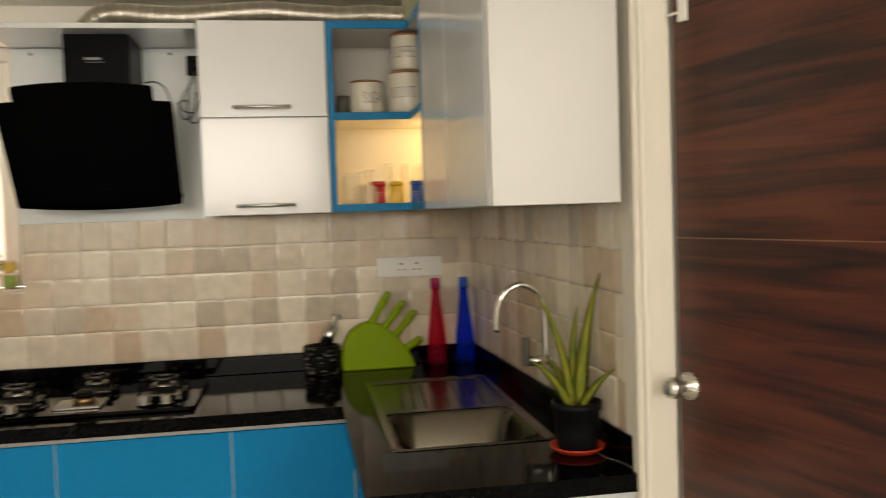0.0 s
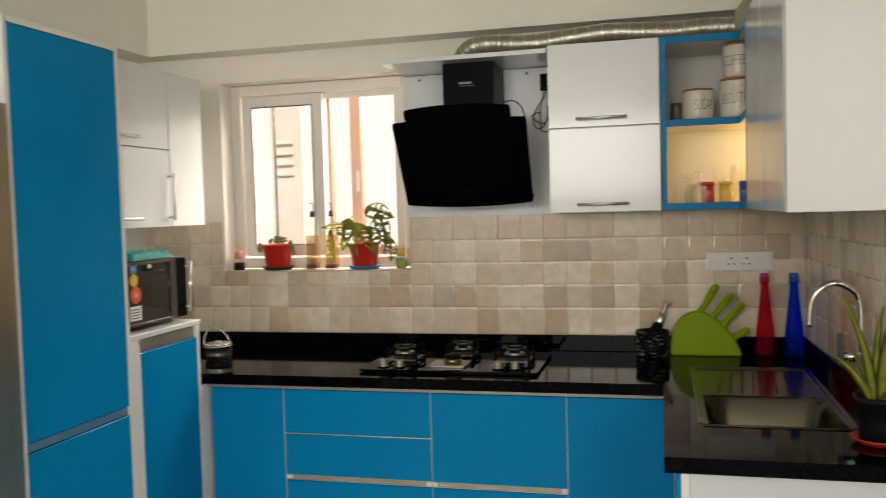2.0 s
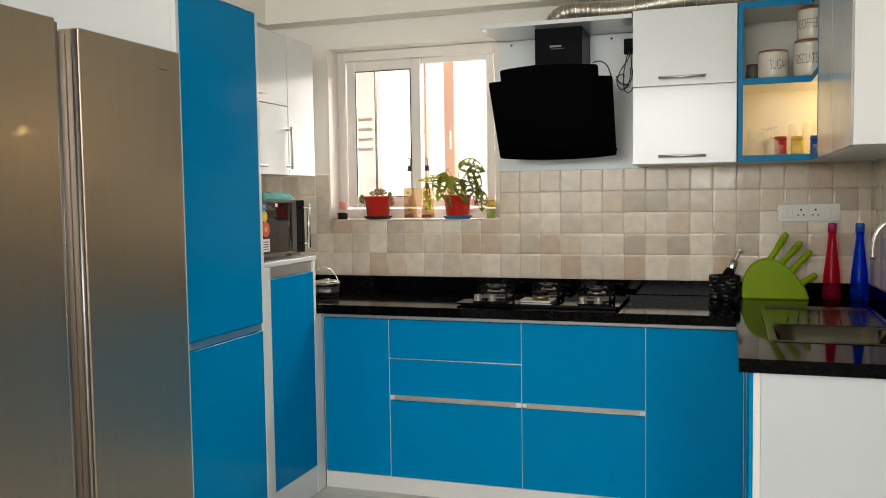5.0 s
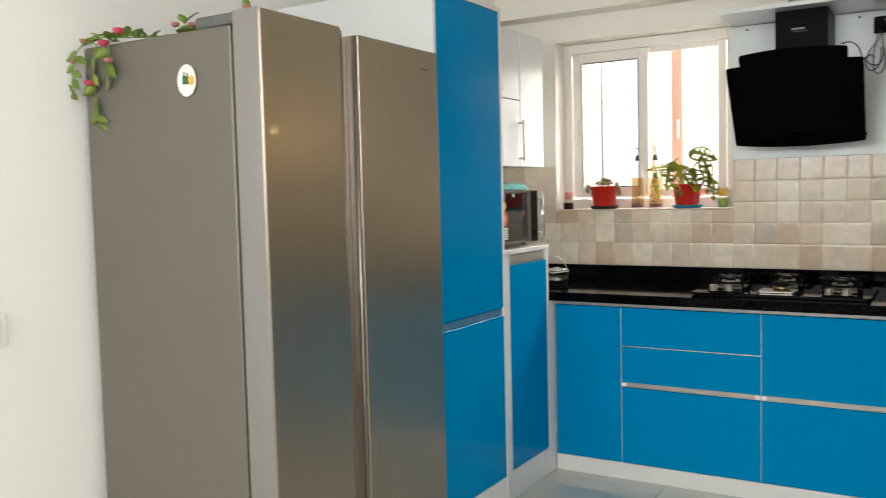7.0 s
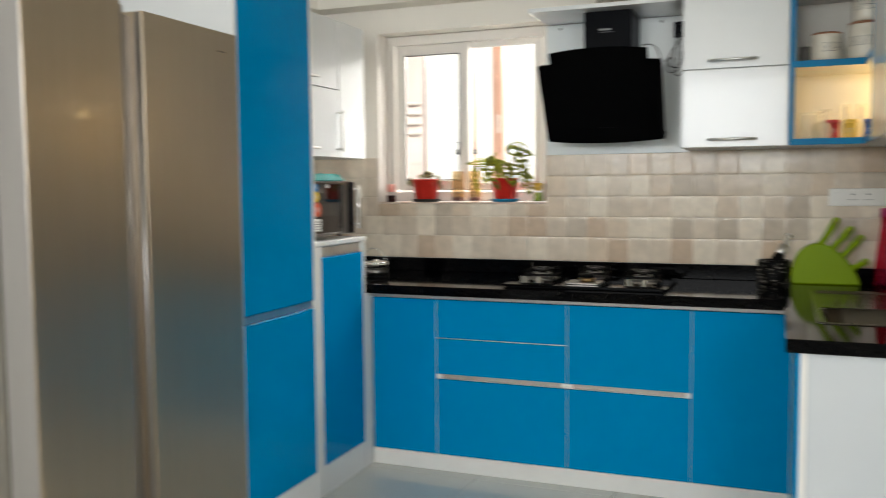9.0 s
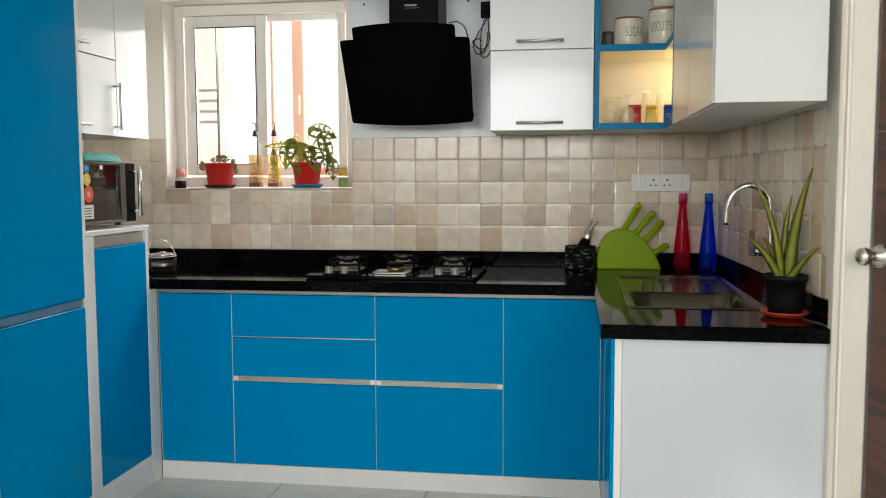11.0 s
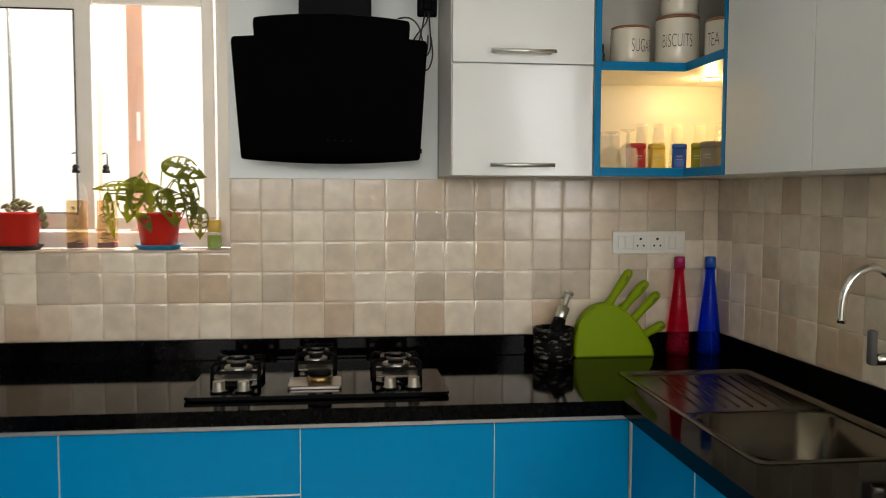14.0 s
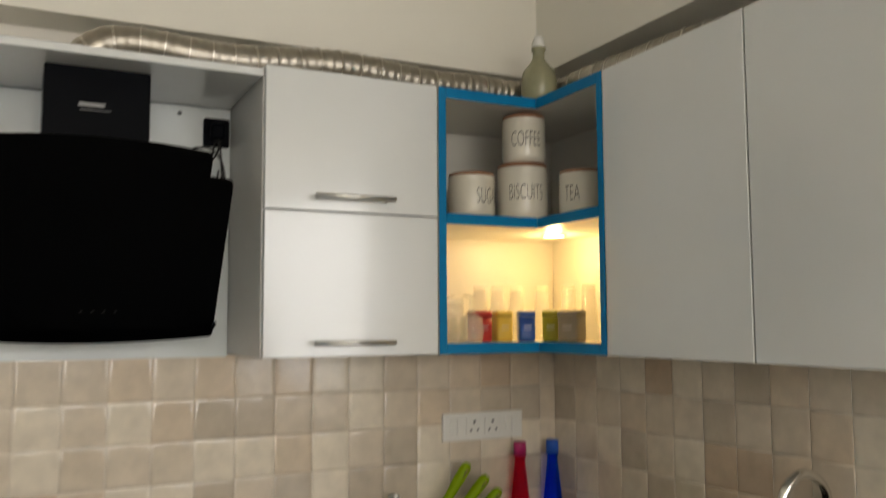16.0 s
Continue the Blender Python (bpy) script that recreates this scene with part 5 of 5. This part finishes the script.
    part("nozzle", tube([(x + 0.004, y, WZ0 + 0.270), (x + 0.004, y, WZ0 + 0.306), (x - 0.004, y, WZ0 + 0.310), (x - 0.012, y, WZ0 + 0.306)], 0.0026, 8), FDARK, pr_, "dark pouring spout", True)


oil_bottle(-2.139, 0.030, "square glass oil bottle with herbs and steel pourer")
oil_bottle(-2.047, 0.034, "square glass oil bottle half hidden by leaves")
yj = thing("candle_jar", (-1.711, 0.03, WZ0), "small glass jar with yellow and green layers", "jar")
part("lower_layer", lathe([(0, 0.003), (0.022, 0.003), (0.022, 0.046), (0, 0.046)], (-1.711, 0.03, WZ0), 20), mat("green_wax", (0.22, 0.34, 0.005), 0.4), yj, "green wax", True)
part("upper_layer", lathe([(0, 0.056), (0.022, 0.056), (0.022, 0.095), (0, 0.095)], (-1.711, 0.03, WZ0), 20), mat("yellow_wax", (0.72, 0.44, 0.01), 0.4), yj, "yellow wax", True)
part("glass", lathe([(0, 0.0005), (0.0245, 0.0005), (0.0245, 0.105), (0.0228, 0.105), (0.0228, 0.0025), (0, 0.0025)], (-1.711, 0.03, WZ0), 20), THINB, yj, "clear glass", True)
sj = thing("small_jar", (-2.522, 0.03, WZ0), "small pink-topped jar with dark contents", "jar")
part("contents", lathe([(0, 0.0005), (0.025, 0.0005), (0.026, 0.003), (0.026, 0.036), (0, 0.036)], (-2.522, 0.03, WZ0), 20), mat("dark_contents", (0.018, 0.006, 0.005), 0.3, spec=0.1), sj, "dark contents", True)
part("glass", lathe([(0.0245, 0.0362), (0.026, 0.0362), (0.0255, 0.050), (0.022, 0.054), (0.021, 0.054), (0.0245, 0.049)], (-2.522, 0.03, WZ0), 20), THINB, sj, "clear glass", True)
part("lid", lathe([(0, 0.095), (0.017, 0.095), (0.020, 0.090), (0.0215, 0.0545), (0, 0.0545)], (-2.522, 0.03, WZ0), 20), translucent(mat("pink_lid", (0.75, 0.36, 0.30), 0.4), (0.9, 0.5, 0.42), 0.35), sj, "pale pink lid", True)

# ---- in the corner shelf ----
THIN = mat("thin_clear_glass", (0.95, 0.90, 0.76), 0.04, spec=0.8)
THIN.node_tree.nodes["Principled BSDF"].inputs["Alpha"].default_value = 0.24
THINA = mat("thick_tumbler_glass", (0.95, 0.91, 0.78), 0.04, spec=0.8)
THINA.node_tree.nodes["Principled BSDF"].inputs["Alpha"].default_value = 0.20
CERAM = mat("cream_ceramic", (0.70, 0.66, 0.57), 0.22, vary=0.03, scale=8)
LIDW = mat("brown_wooden_lid", (0.30, 0.13, 0.06), 0.5, vary=0.2, scale=10, stretch=(1, 8, 1))
INK = mat("black_ink", (0.02, 0.02, 0.02), 0.5)
LZ = zm + 0.0115


def canister(x, y, z, r, h, word, facing, label):
    c = thing("canister", (x, y, z), label, "canister", "lettered kitchen canisters")
    part("jar", lathe([(0, 0.0), (r * 0.86, 0.0), (r * 0.95, 0.006), (r, 0.02), (r, h * 0.80), (r * 0.97, h * 0.88), (r * 0.99, h * 0.90), (r * 0.99, h * 0.925), (0, h * 0.925)], (x, y, z), 36), CERAM, c, "glazed cream ceramic", True)
    part("lid", lathe([(0, h), (r * 0.90, h), (r * 0.97, h * 0.985), (r * 0.97, h * 0.94), (r * 0.9, h * 0.927), (0, h * 0.927)], (x, y, z), 36), LIDW, c, "brown wooden lid", True)
    cu = bpy.data.curves.new("letters", "FONT")
    cu.body, cu.size, cu.align_x, cu.align_y, cu.offset = word, 0.058, "CENTER", "CENTER", -0.0011
    tmp = bpy.data.objects.new("letters", cu)
    scene.collection.objects.link(tmp)
    bpy.context.view_layer.update()
    me = bpy.data.meshes.new_from_object(tmp.evaluated_get(bpy.context.evaluated_depsgraph_get()))
    bpy.data.objects.remove(tmp)
    bm = bmesh.new()
    bm.from_mesh(me)
    bpy.data.meshes.remove(me)
    bmesh.ops.subdivide_edges(bm, edges=[e for e in bm.edges if e.calc_length() > 0.02], cuts=1)
    rr = r + 0.0006
    for v in bm.verts:
        a = v.co.x * 0.41 / r + facing
        v.co = Vector((x + rr * math.sin(a), y - rr * math.cos(a), z + h * 0.46 + v.co.y * 1.0))
    part("lettering", bm, INK, c, "thin black lettering")


canister(-0.418, -0.262, LZ, 0.060, 0.118, "SUGAR", radians(20), "cream ceramic canister lettered SUGAR with brown lid")
canister(-0.275, -0.278, LZ, 0.067, 0.149, "BISCUITS", radians(-22), "wide cream ceramic canister lettered BISCUITS with brown lid")
canister(-0.271, -0.281, LZ + 0.1495, 0.057, 0.128, "COFFEE", radians(-24), "cream ceramic canister lettered COFFEE stacked on another")
canister(-0.184, -0.420, LZ, 0.060, 0.118, "TEA", radians(-62), "cream ceramic canister lettered TEA with brown lid")
solo("spice_jar", lathe([(0, 0.0), (0.026, 0.0), (0.028, 0.05), (0.024, 0.06), (0.025, 0.062), (0.025, 0.082), (0, 0.082)], (-0.495, -0.16, LZ), 20), mat("smoky_glass", (0.16, 0.15, 0.13), 0.15), "small smoky glass jar with a lid", "jar", True)
BZ = UB + 0.0245


def small_box(x, y, rz, color, label, w=0.040):
    t = thing("storage_tin", (x, y, BZ), label, "tin", "coloured storage tins")
    M = Matrix.Translation((x, y, BZ)) @ Matrix.Rotation(radians(rz), 4, "Z")
    m = mat("tin_colour", color, 0.35, vary=0.06, scale=15)
    h = w / 2
    b = loft([rrect(-h * 0.92, h * 0.92, -h * 0.92, h * 0.92, 0.008, 0.0005, 3), rrect(-h, h, -h, h, 0.008, 0.006, 3), rrect(-h, h, -h, h, 0.008, 0.064, 3)], True, True)
    bmesh.ops.transform(b, matrix=M, verts=b.verts)
    part("body", b, m, t, "", True)
    b = loft([rrect(-h * 1.05, h * 1.05, -h * 1.05, h * 1.05, 0.009, 0.0645, 3), rrect(-h * 1.05, h * 1.05, -h * 1.05, h * 1.05, 0.009, 0.076, 3), rrect(-h * 0.9, h * 0.9, -h * 0.9, h * 0.9, 0.008, 0.080, 3)], True, True)
    bmesh.ops.transform(b, matrix=M, verts=b.verts)
    part("lid", b, m, t, "", True)
    pale = mat("pale_print", [min(1, c * 0.6 + 0.22) for c in color], 0.5)
    for k in range(2):
        b = box(-h * 0.45, h * 0.45, -h - 0.0006, -h - 0.0001, 0.030 + k * 0.008, 0.033 + k * 0.010)
        bmesh.ops.transform(b, matrix=M, verts=b.verts)
        part("print_bar", b, pale, t, "small pale print")


small_box(-0.388, -0.245, 0, (0.36, 0.012, 0.022), "red square storage tin with a lid", 0.050)
small_box(-0.320, -0.240, -5, (0.62, 0.44, 0.07), "yellow square storage tin with a lid", 0.046)
small_box(-0.246, -0.240, -20, (0.006, 0.07, 0.36), "blue square storage tin with a lid", 0.044)
small_box(-0.205, -0.300, -40, (0.26, 0.27, 0.012), "olive green square storage tin with a lid", 0.044)
small_box(-0.200, -0.385, -60, (0.22, 0.20, 0.17), "grey square storage tin with a lid", 0.056)


def tumbler(x, y, h, r0, r1, label):
    solo("glass_tumbler", lathe([(0, h), (r0 - 0.002, h), (r0, h - 0.003), (r1, 0.0), (r1 - 0.002, 0.0), (r0 - 0.002, h - 0.012), (0, h - 0.012)], (x, y, BZ), 24), THINA, label, "glass", True, "drinking glasses")


for x, y in ((-0.335, -0.150), (-0.275, -0.140), (-0.210, -0.130), (-0.150, -0.170), (-0.110, -0.240), (-0.100, -0.320), (-0.105, -0.420)):
    tumbler(x, y, 0.150, 0.018, 0.027, "tall clear drinking glass upside down in the lit shelf")
tumbler(-0.482, -0.262, 0.112, 0.034, 0.039, "wide clear tumbler upside down in the lit shelf")
for x, y in ((-0.418, -0.255), (-0.440, -0.155)):
    solo("goblet", lathe([(0.030, 0.0), (0.034, 0.03), (0.030, 0.062), (0.010, 0.078), (0.005, 0.085), (0.005, 0.112), (0.024, 0.120), (0.024, 0.122), (0.0, 0.122), (0, 0.080), (0.026, 0.060), (0.031, 0.03), (0.028, 0.0)], (x, y, BZ), 24), THIN, "clear stemmed goblet turned upside down", "glass", True, "drinking glasses")

SMOKE = mat("dusty_green_glass", (0.30, 0.29, 0.18), 0.25, vary=0.1, scale=15)
sb = thing("swing_top_bottle", (-0.242, -0.315, UT), "dusty greenish glass bottle with a swing stopper", "bottle")
part("body", lathe([(0, 0.001), (0.040, 0.0), (0.046, 0.01), (0.047, 0.06), (0.042, 0.085), (0.022, 0.110), (0.016, 0.120), (0.015, 0.140), (0.019, 0.142), (0.019, 0.150), (0, 0.150)], (-0.242, -0.315, UT + 0.0005), 28), SMOKE, sb, "dusty green glass", True)
part("stopper", lathe([(0, 0.150), (0.013, 0.150), (0.015, 0.160), (0.012, 0.180), (0, 0.182)], (-0.242, -0.315, UT), 16), PLASTICW, sb, "pale stopper", True)
part("wire_clip", tube(arc((-0.242, -0.315, UT + 0.145), 0.021, 0, 180, 14, (1, 0, 0), (0, 0, 1.7)), 0.0016, 6), CHROME, sb, "wire clip", True)

# ---- on the fridge: magnet and flower garland ----
mg = thing("fridge_magnet", (-2.527, -2.592, 1.624), "white oval plate-shaped magnet on the fridge side", "magnet")
FMm = Matrix.Translation((-2.527, Y0 - 0.0005, 1.624)) @ Matrix.Rotation(radians(90), 4, "X")
part("plate", lathe([(0, 0.003), (0.026, 0.003), (0.034, 0.007), (0.036, 0.006), (0.030, 0.0), (0, 0)], (0, 0, 0), 28, m=FMm @ Matrix.Diagonal((1, 1.22, 1, 1))), PLASTICW, mg, "white scalloped plate", True)
for dx, h, col in ((-0.010, 0.034, (0.02, 0.10, 0.02)), (0.002, 0.030, (0.03, 0.08, 0.03))):
    part("bottle_relief", lathe([(0, 0), (0.005, 0), (0.005, h * 0.6), (0.002, h * 0.75), (0.002, h), (0, h)], (-2.527 + dx, Y0 - 0.006, 1.614), 10), mat("green_enamel", col, 0.3), mg, "tiny green bottle")
part("food_relief", lathe([(0, -0.014), (0.008, -0.006), (0.009, 0.006), (0, 0.014)], (-2.509, Y0 - 0.006, 1.623), 10), mat("yellow_enamel", (0.70, 0.45, 0.05), 0.35), mg, "tiny yellow food", True)

PINK = mat("pink_silk_petal", (0.48, 0.045, 0.085), 0.75, vary=0.35, scale=30)
PALE = mat("pale_silk_petal", (0.36, 0.15, 0.11), 0.75, vary=0.3, scale=30)
SILK = mat("green_silk_leaf", (0.09, 0.20, 0.02), 0.6, vary=0.4, scale=20, second=(0.20, 0.24, 0.04), rnd=0.35)
ga = thing("flower_garland", (-2.825, -2.585, 1.757), "artificial vine with pink flowers hanging over the fridge", "garland")
rng = random.Random(11)


def silk_leaf(p, size, rot):
    b = bmesh.new()
    prof = [(0, 0), (0.25, 0.22), (0.5, 0.26), (0.78, 0.15), (1.0, 0.0)]
    rows = []
    for t, w_ in prof:
        z = -0.25 * (t - 0.5) ** 2
        rows.append([b.verts.new((t * size, w_ * size, z * size + 0.06 * size)), b.verts.new((t * size, 0, z * size)), b.verts.new((t * size, -w_ * size, z * size + 0.06 * size))])
    for a, c in zip(rows, rows[1:]):
        b.faces.new((a[0], c[0], c[1], a[1]))
        b.faces.new((a[1], c[1], c[2], a[2]))
    bmesh.ops.remove_doubles(b, verts=b.verts, dist=1e-5)
    r_ = bmesh.ops.extrude_face_region(b, geom=b.faces[:])
    bmesh.ops.translate(b, verts=[v for v in r_["geom"] if isinstance(v, bmesh.types.BMVert)], vec=(0, 0, 0.0006))
    bmesh.ops.recalc_face_normals(b, faces=b.faces)
    bmesh.ops.transform(b, matrix=Matrix.Translation(p) @ Euler(rot).to_matrix().to_4x4(), verts=b.verts)
    part("leaf", b, SILK, ga, "", True)


def flower(p, s, m):
    b = bmesh.new()
    for ring, (n, r_, up) in enumerate(((6, 0.75, 0.2), (5, 0.5, 0.45), (3, 0.25, 0.6))):
        for k in range(n):
            a = 2 * math.pi * k / n + ring * 0.5
            M = Matrix.Translation(p) @ Matrix.Rotation(a, 4, "Z") @ Matrix.Translation((r_ * s * 0.5, 0, up * s * 0.5)) @ Matrix.Rotation(radians(-60 + 25 * ring), 4, "Y") @ Matrix.Diagonal((0.55, 0.6, 0.16, 1))
            lathe([(0, -s * 0.6), (s * 0.45, -s * 0.3), (s * 0.6, 0), (s * 0.4, s * 0.4), (0, s * 0.55)], (0, 0, 0), 8, bm=b, m=M)
    part("flower", b, m, ga, "", True)


YG = Y0 - 0.012
silk_leaf(Vector((-2.330, -2.565, 1.793)), 0.045, (0.2, -1.2, 2.6))
silk_leaf(Vector((-2.555, -2.575, 1.785)), 0.05, (0.3, -0.6, 0.4))
silk_leaf(Vector((-2.555, -2.575, 1.785)), 0.05, (-0.2, -0.7, 2.7))
silk_leaf(Vector((-2.475, -2.045, 1.767)), 0.05, (0.3, -1.2, 1.0))
vines = [
    [(-2.375, -2.545, 1.780), (-2.495, -2.505, 1.767), (-2.625, -2.525, 1.771), (-2.735, -2.555, 1.770), (-2.825, -2.575, 1.777), (-2.905, YG - 0.004, 1.775), (-2.960, YG - 0.02, 1.735), (-2.970, YG - 0.025, 1.675), (-2.980, YG - 0.025, 1.605)],
    [(-2.715, -2.545, 1.770), (-2.775, -2.575, 1.777), (-2.830, YG, 1.760), (-2.825, YG - 0.006, 1.705), (-2.840, YG - 0.006, 1.660)],
    [(-2.835, -2.575, 1.773), (-2.885, YG, 1.760), (-2.900, YG - 0.006, 1.685), (-2.897, YG - 0.006, 1.605), (-2.892, YG, 1.520)]]
for vv in vines:
    ps = smooth_path(vv, 0.01)
    part("stem", tube(ps, 0.0016, 5), SILK, ga, "", True)
    for k in range(2, len(ps) - 1, 2):
        hang = ps[k].z < 1.745
        silk_leaf(ps[k] + Vector((0, -0.002, 0)), rng.uniform(0.030, 0.062), (rng.uniform(-0.4, 0.4) + (1.3 if hang else 0.2), rng.uniform(0.3, 1.2) if hang else rng.uniform(-0.6, 0.1), rng.uniform(0, 6.28) if not hang else rng.choice((0.3, 2.8)) + rng.uniform(-0.5, 0.5)))
for p, s, m in (((-2.935, YG - 0.010, 1.770), 0.018, PALE), ((-2.842, YG - 0.012, 1.753), 0.024, PINK), ((-2.785, YG - 0.004, 1.783), 0.023, PINK), ((-2.824, YG - 0.012, 1.703), 0.020, PALE), ((-2.915, YG - 0.012, 1.645), 0.023, PINK),
                ((-2.970, YG - 0.022, 1.713), 0.016, PALE), ((-2.545, -2.555, 1.780), 0.018, PALE), ((-2.325, -2.570, 1.797), 0.018, PALE), ((-2.590, -2.575, 1.783), 0.018, PALE), ((-2.475, -2.045, 1.771), 0.016, PALE)):
    flower(Vector(p), s * 1.2, m)


# ---- floor and wall tiles ----
TILEF = mat("cream_floor_tile", (0.58, 0.57, 0.50), 0.09, vary=0.03, scale=3, coat=0.3, rnd=0.02, rough_vary=0.03)
b = box(-0.2985, 0.2985, -0.2985, 0.2985, -0.008, 0.0, 0.0015)
first = mesh_ob("floor_tile", b, TILEF)
first.parent = floor
first.location = (-1.50 - 0.6, -0.40, 0)
for i in range(-2, 5):
    for j in range(12):
        if (i, j) == (-1, 0):
            continue
        ob = new("floor_tile", first.data)
        ob.parent = floor
        ob.location = (-1.50 + 0.6 * i, -0.40 - 0.6 * j, 0)


def tile_material():
    m = bpy.data.materials.new("glazed_wall_tile")
    m.use_nodes = True
    nt = m.node_tree
    p = nt.nodes["Principled BSDF"]
    oi = nt.nodes.new("ShaderNodeObjectInfo")
    r = nt.nodes.new("ShaderNodeValToRGB")
    r.color_ramp.interpolation = "CONSTANT"
    cols = ((0.0, (0.700, 0.602, 0.481)), (0.24, (0.655, 0.558, 0.440)), (0.42, (0.789, 0.699, 0.569)), (0.66, (0.589, 0.455, 0.331)), (0.76, (0.689, 0.569, 0.434)), (0.90, (0.544, 0.466, 0.368)))
    r.color_ramp.elements[0].color = (*cols[0][1], 1)
    r.color_ramp.elements[1].position = cols[1][0]
    r.color_ramp.elements[1].color = (*cols[1][1], 1)
    for pos, c in cols[2:]:
        e = r.color_ramp.elements.new(pos)
        e.color = (*c, 1)
    nt.links.new(oi.outputs["Random"], r.inputs[0])
    tc = nt.nodes.new("ShaderNodeTexCoord")
    off = nt.nodes.new("ShaderNodeVectorMath")
    off.operation = "ADD"
    nt.links.new(tc.outputs["Object"], off.inputs[0])
    nt.links.new(oi.outputs["Location"], off.inputs[1])
    n = nt.nodes.new("ShaderNodeTexNoise")
    n.inputs["Scale"].default_value, n.inputs["Detail"].default_value = 22, 5
    nt.links.new(off.outputs[0], n.inputs[0])
    mr = nt.nodes.new("ShaderNodeMapRange")
    mr.inputs[1].default_value, mr.inputs[2].default_value, mr.inputs[3].default_value, mr.inputs[4].default_value = 0.3, 0.7, 0.90, 1.07
    nt.links.new(n.outputs["Fac"], mr.inputs[0])
    sc = nt.nodes.new("ShaderNodeVectorMath")
    sc.operation = "SCALE"
    nt.links.new(r.outputs[0], sc.inputs[0])
    nt.links.new(mr.outputs[0], sc.inputs["Scale"])
    nt.links.new(sc.outputs[0], p.inputs["Base Color"])
    p.inputs["Roughness"].default_value = 0.16
    n3 = nt.nodes.new("ShaderNodeTexNoise")
    n3.inputs["Scale"].default_value, n3.inputs["Detail"].default_value = 14, 2
    nt.links.new(off.outputs[0], n3.inputs[0])
    bp = nt.nodes.new("ShaderNodeBump")
    bp.inputs["Strength"].default_value, bp.inputs["Distance"].default_value = 0.25, 0.006
    nt.links.new(n3.outputs["Fac"], bp.inputs["Height"])
    nt.links.new(bp.outputs[0], p.inputs["Normal"])
    return m


TILEW = tile_material()


def tile_mesh(w, h):
    """A pillowed tile that faces -y, its corner at the origin."""
    b = bmesh.new()
    g = 0.0004
    rings = []
    for inset, d in ((g, 0.001), (g, -0.0066), (0.0028, -0.0075), (0.0095, -0.0083)):
        rings.append([b.verts.new((x, d, z)) for x, z in ((inset, inset), (w - inset, inset), (w - inset, h - inset), (inset, h - inset))])
    for a, c in zip(rings, rings[1:]):
        for i in range(4):
            b.faces.new((a[i], a[(i + 1) % 4], c[(i + 1) % 4], c[i]))
    b.faces.new(rings[-1])
    bmesh.ops.recalc_face_normals(b, faces=b.faces)
    me = bpy.data.meshes.new("tile")
    for f in b.faces:
        f.smooth = len(f.verts) == 4 and f.calc_area() < w * h * 0.2
    b.to_mesh(me)
    b.free()
    me.materials.append(TILEW)
    return me


TILES = {}


def lay(parent, at, w, h, turn=0.0):
    if w < 0.012 or h < 0.012:
        return
    key = (round(w, 3), round(h, 3))
    if key not in TILES:
        TILES[key] = tile_mesh(w, h)
    ob = new("tile", TILES[key])
    ob.parent = parent
    ob.location = at
    ob.rotation_euler = (random.uniform(-0.004, 0.004), 0, turn + random.uniform(-0.004, 0.004))


for x0, x1, z0, z1 in ((XL + 0.001, -0.0085, UPS + 0.0005, WZ0 - 0.0078), (XL + 0.001, WX0 - 0.0005, WZ0 - 0.0077, 1.430), (WX1 + 0.0005, -0.0085, WZ0 - 0.0077, 1.430)):
    part("grout", box(x0, x1, -0.0064, -0.0005, z0, z1), GROUT, wall_north)
gb = part("grout", box(-0.0064, -0.0005, -1.459, -0.0090, UPS + 0.0005, 1.430), GROUT, None)
gb.parent = wall_east

rows_z = [(UPS + 0.001, 1.022), (1.022, 1.122), (1.122, 1.222), (1.222, 1.322), (1.322, 1.431)]
xs = [-0.057 - 0.1 * k for k in range(31)]
for z0, z1 in rows_z:
    edges = [-0.001] + xs + [XL + 0.002]
    for a, c in zip(edges, edges[1:]):
        x0, x1 = min(a, c), max(a, c)
        zt = z1
        if x1 > WX0 and x0 < WX1 and z1 > WZ0 - 0.007:
            if x0 < WX0:
                lay(wall_north, (x0, 0, z0), WX0 - x0, z1 - z0)
            if x1 > WX1:
                lay(wall_north, (WX1, 0, z0), x1 - WX1, z1 - z0)
            if z0 < WZ0 - 0.007:
                lay(wall_north, (max(x0, WX0), 0, z0), min(x1, WX1) - max(x0, WX0), WZ0 - 0.0078 - z0)
            continue
        lay(wall_north, (x0, 0, z0), x1 - x0, z1 - z0)
    y = -0.0085
    while y > -1.459:
        y2 = max(y - 0.1, -1.460)
        lay(wall_east, (0, y, z0), y - y2, z1 - z0, radians(-90))
        y = y2
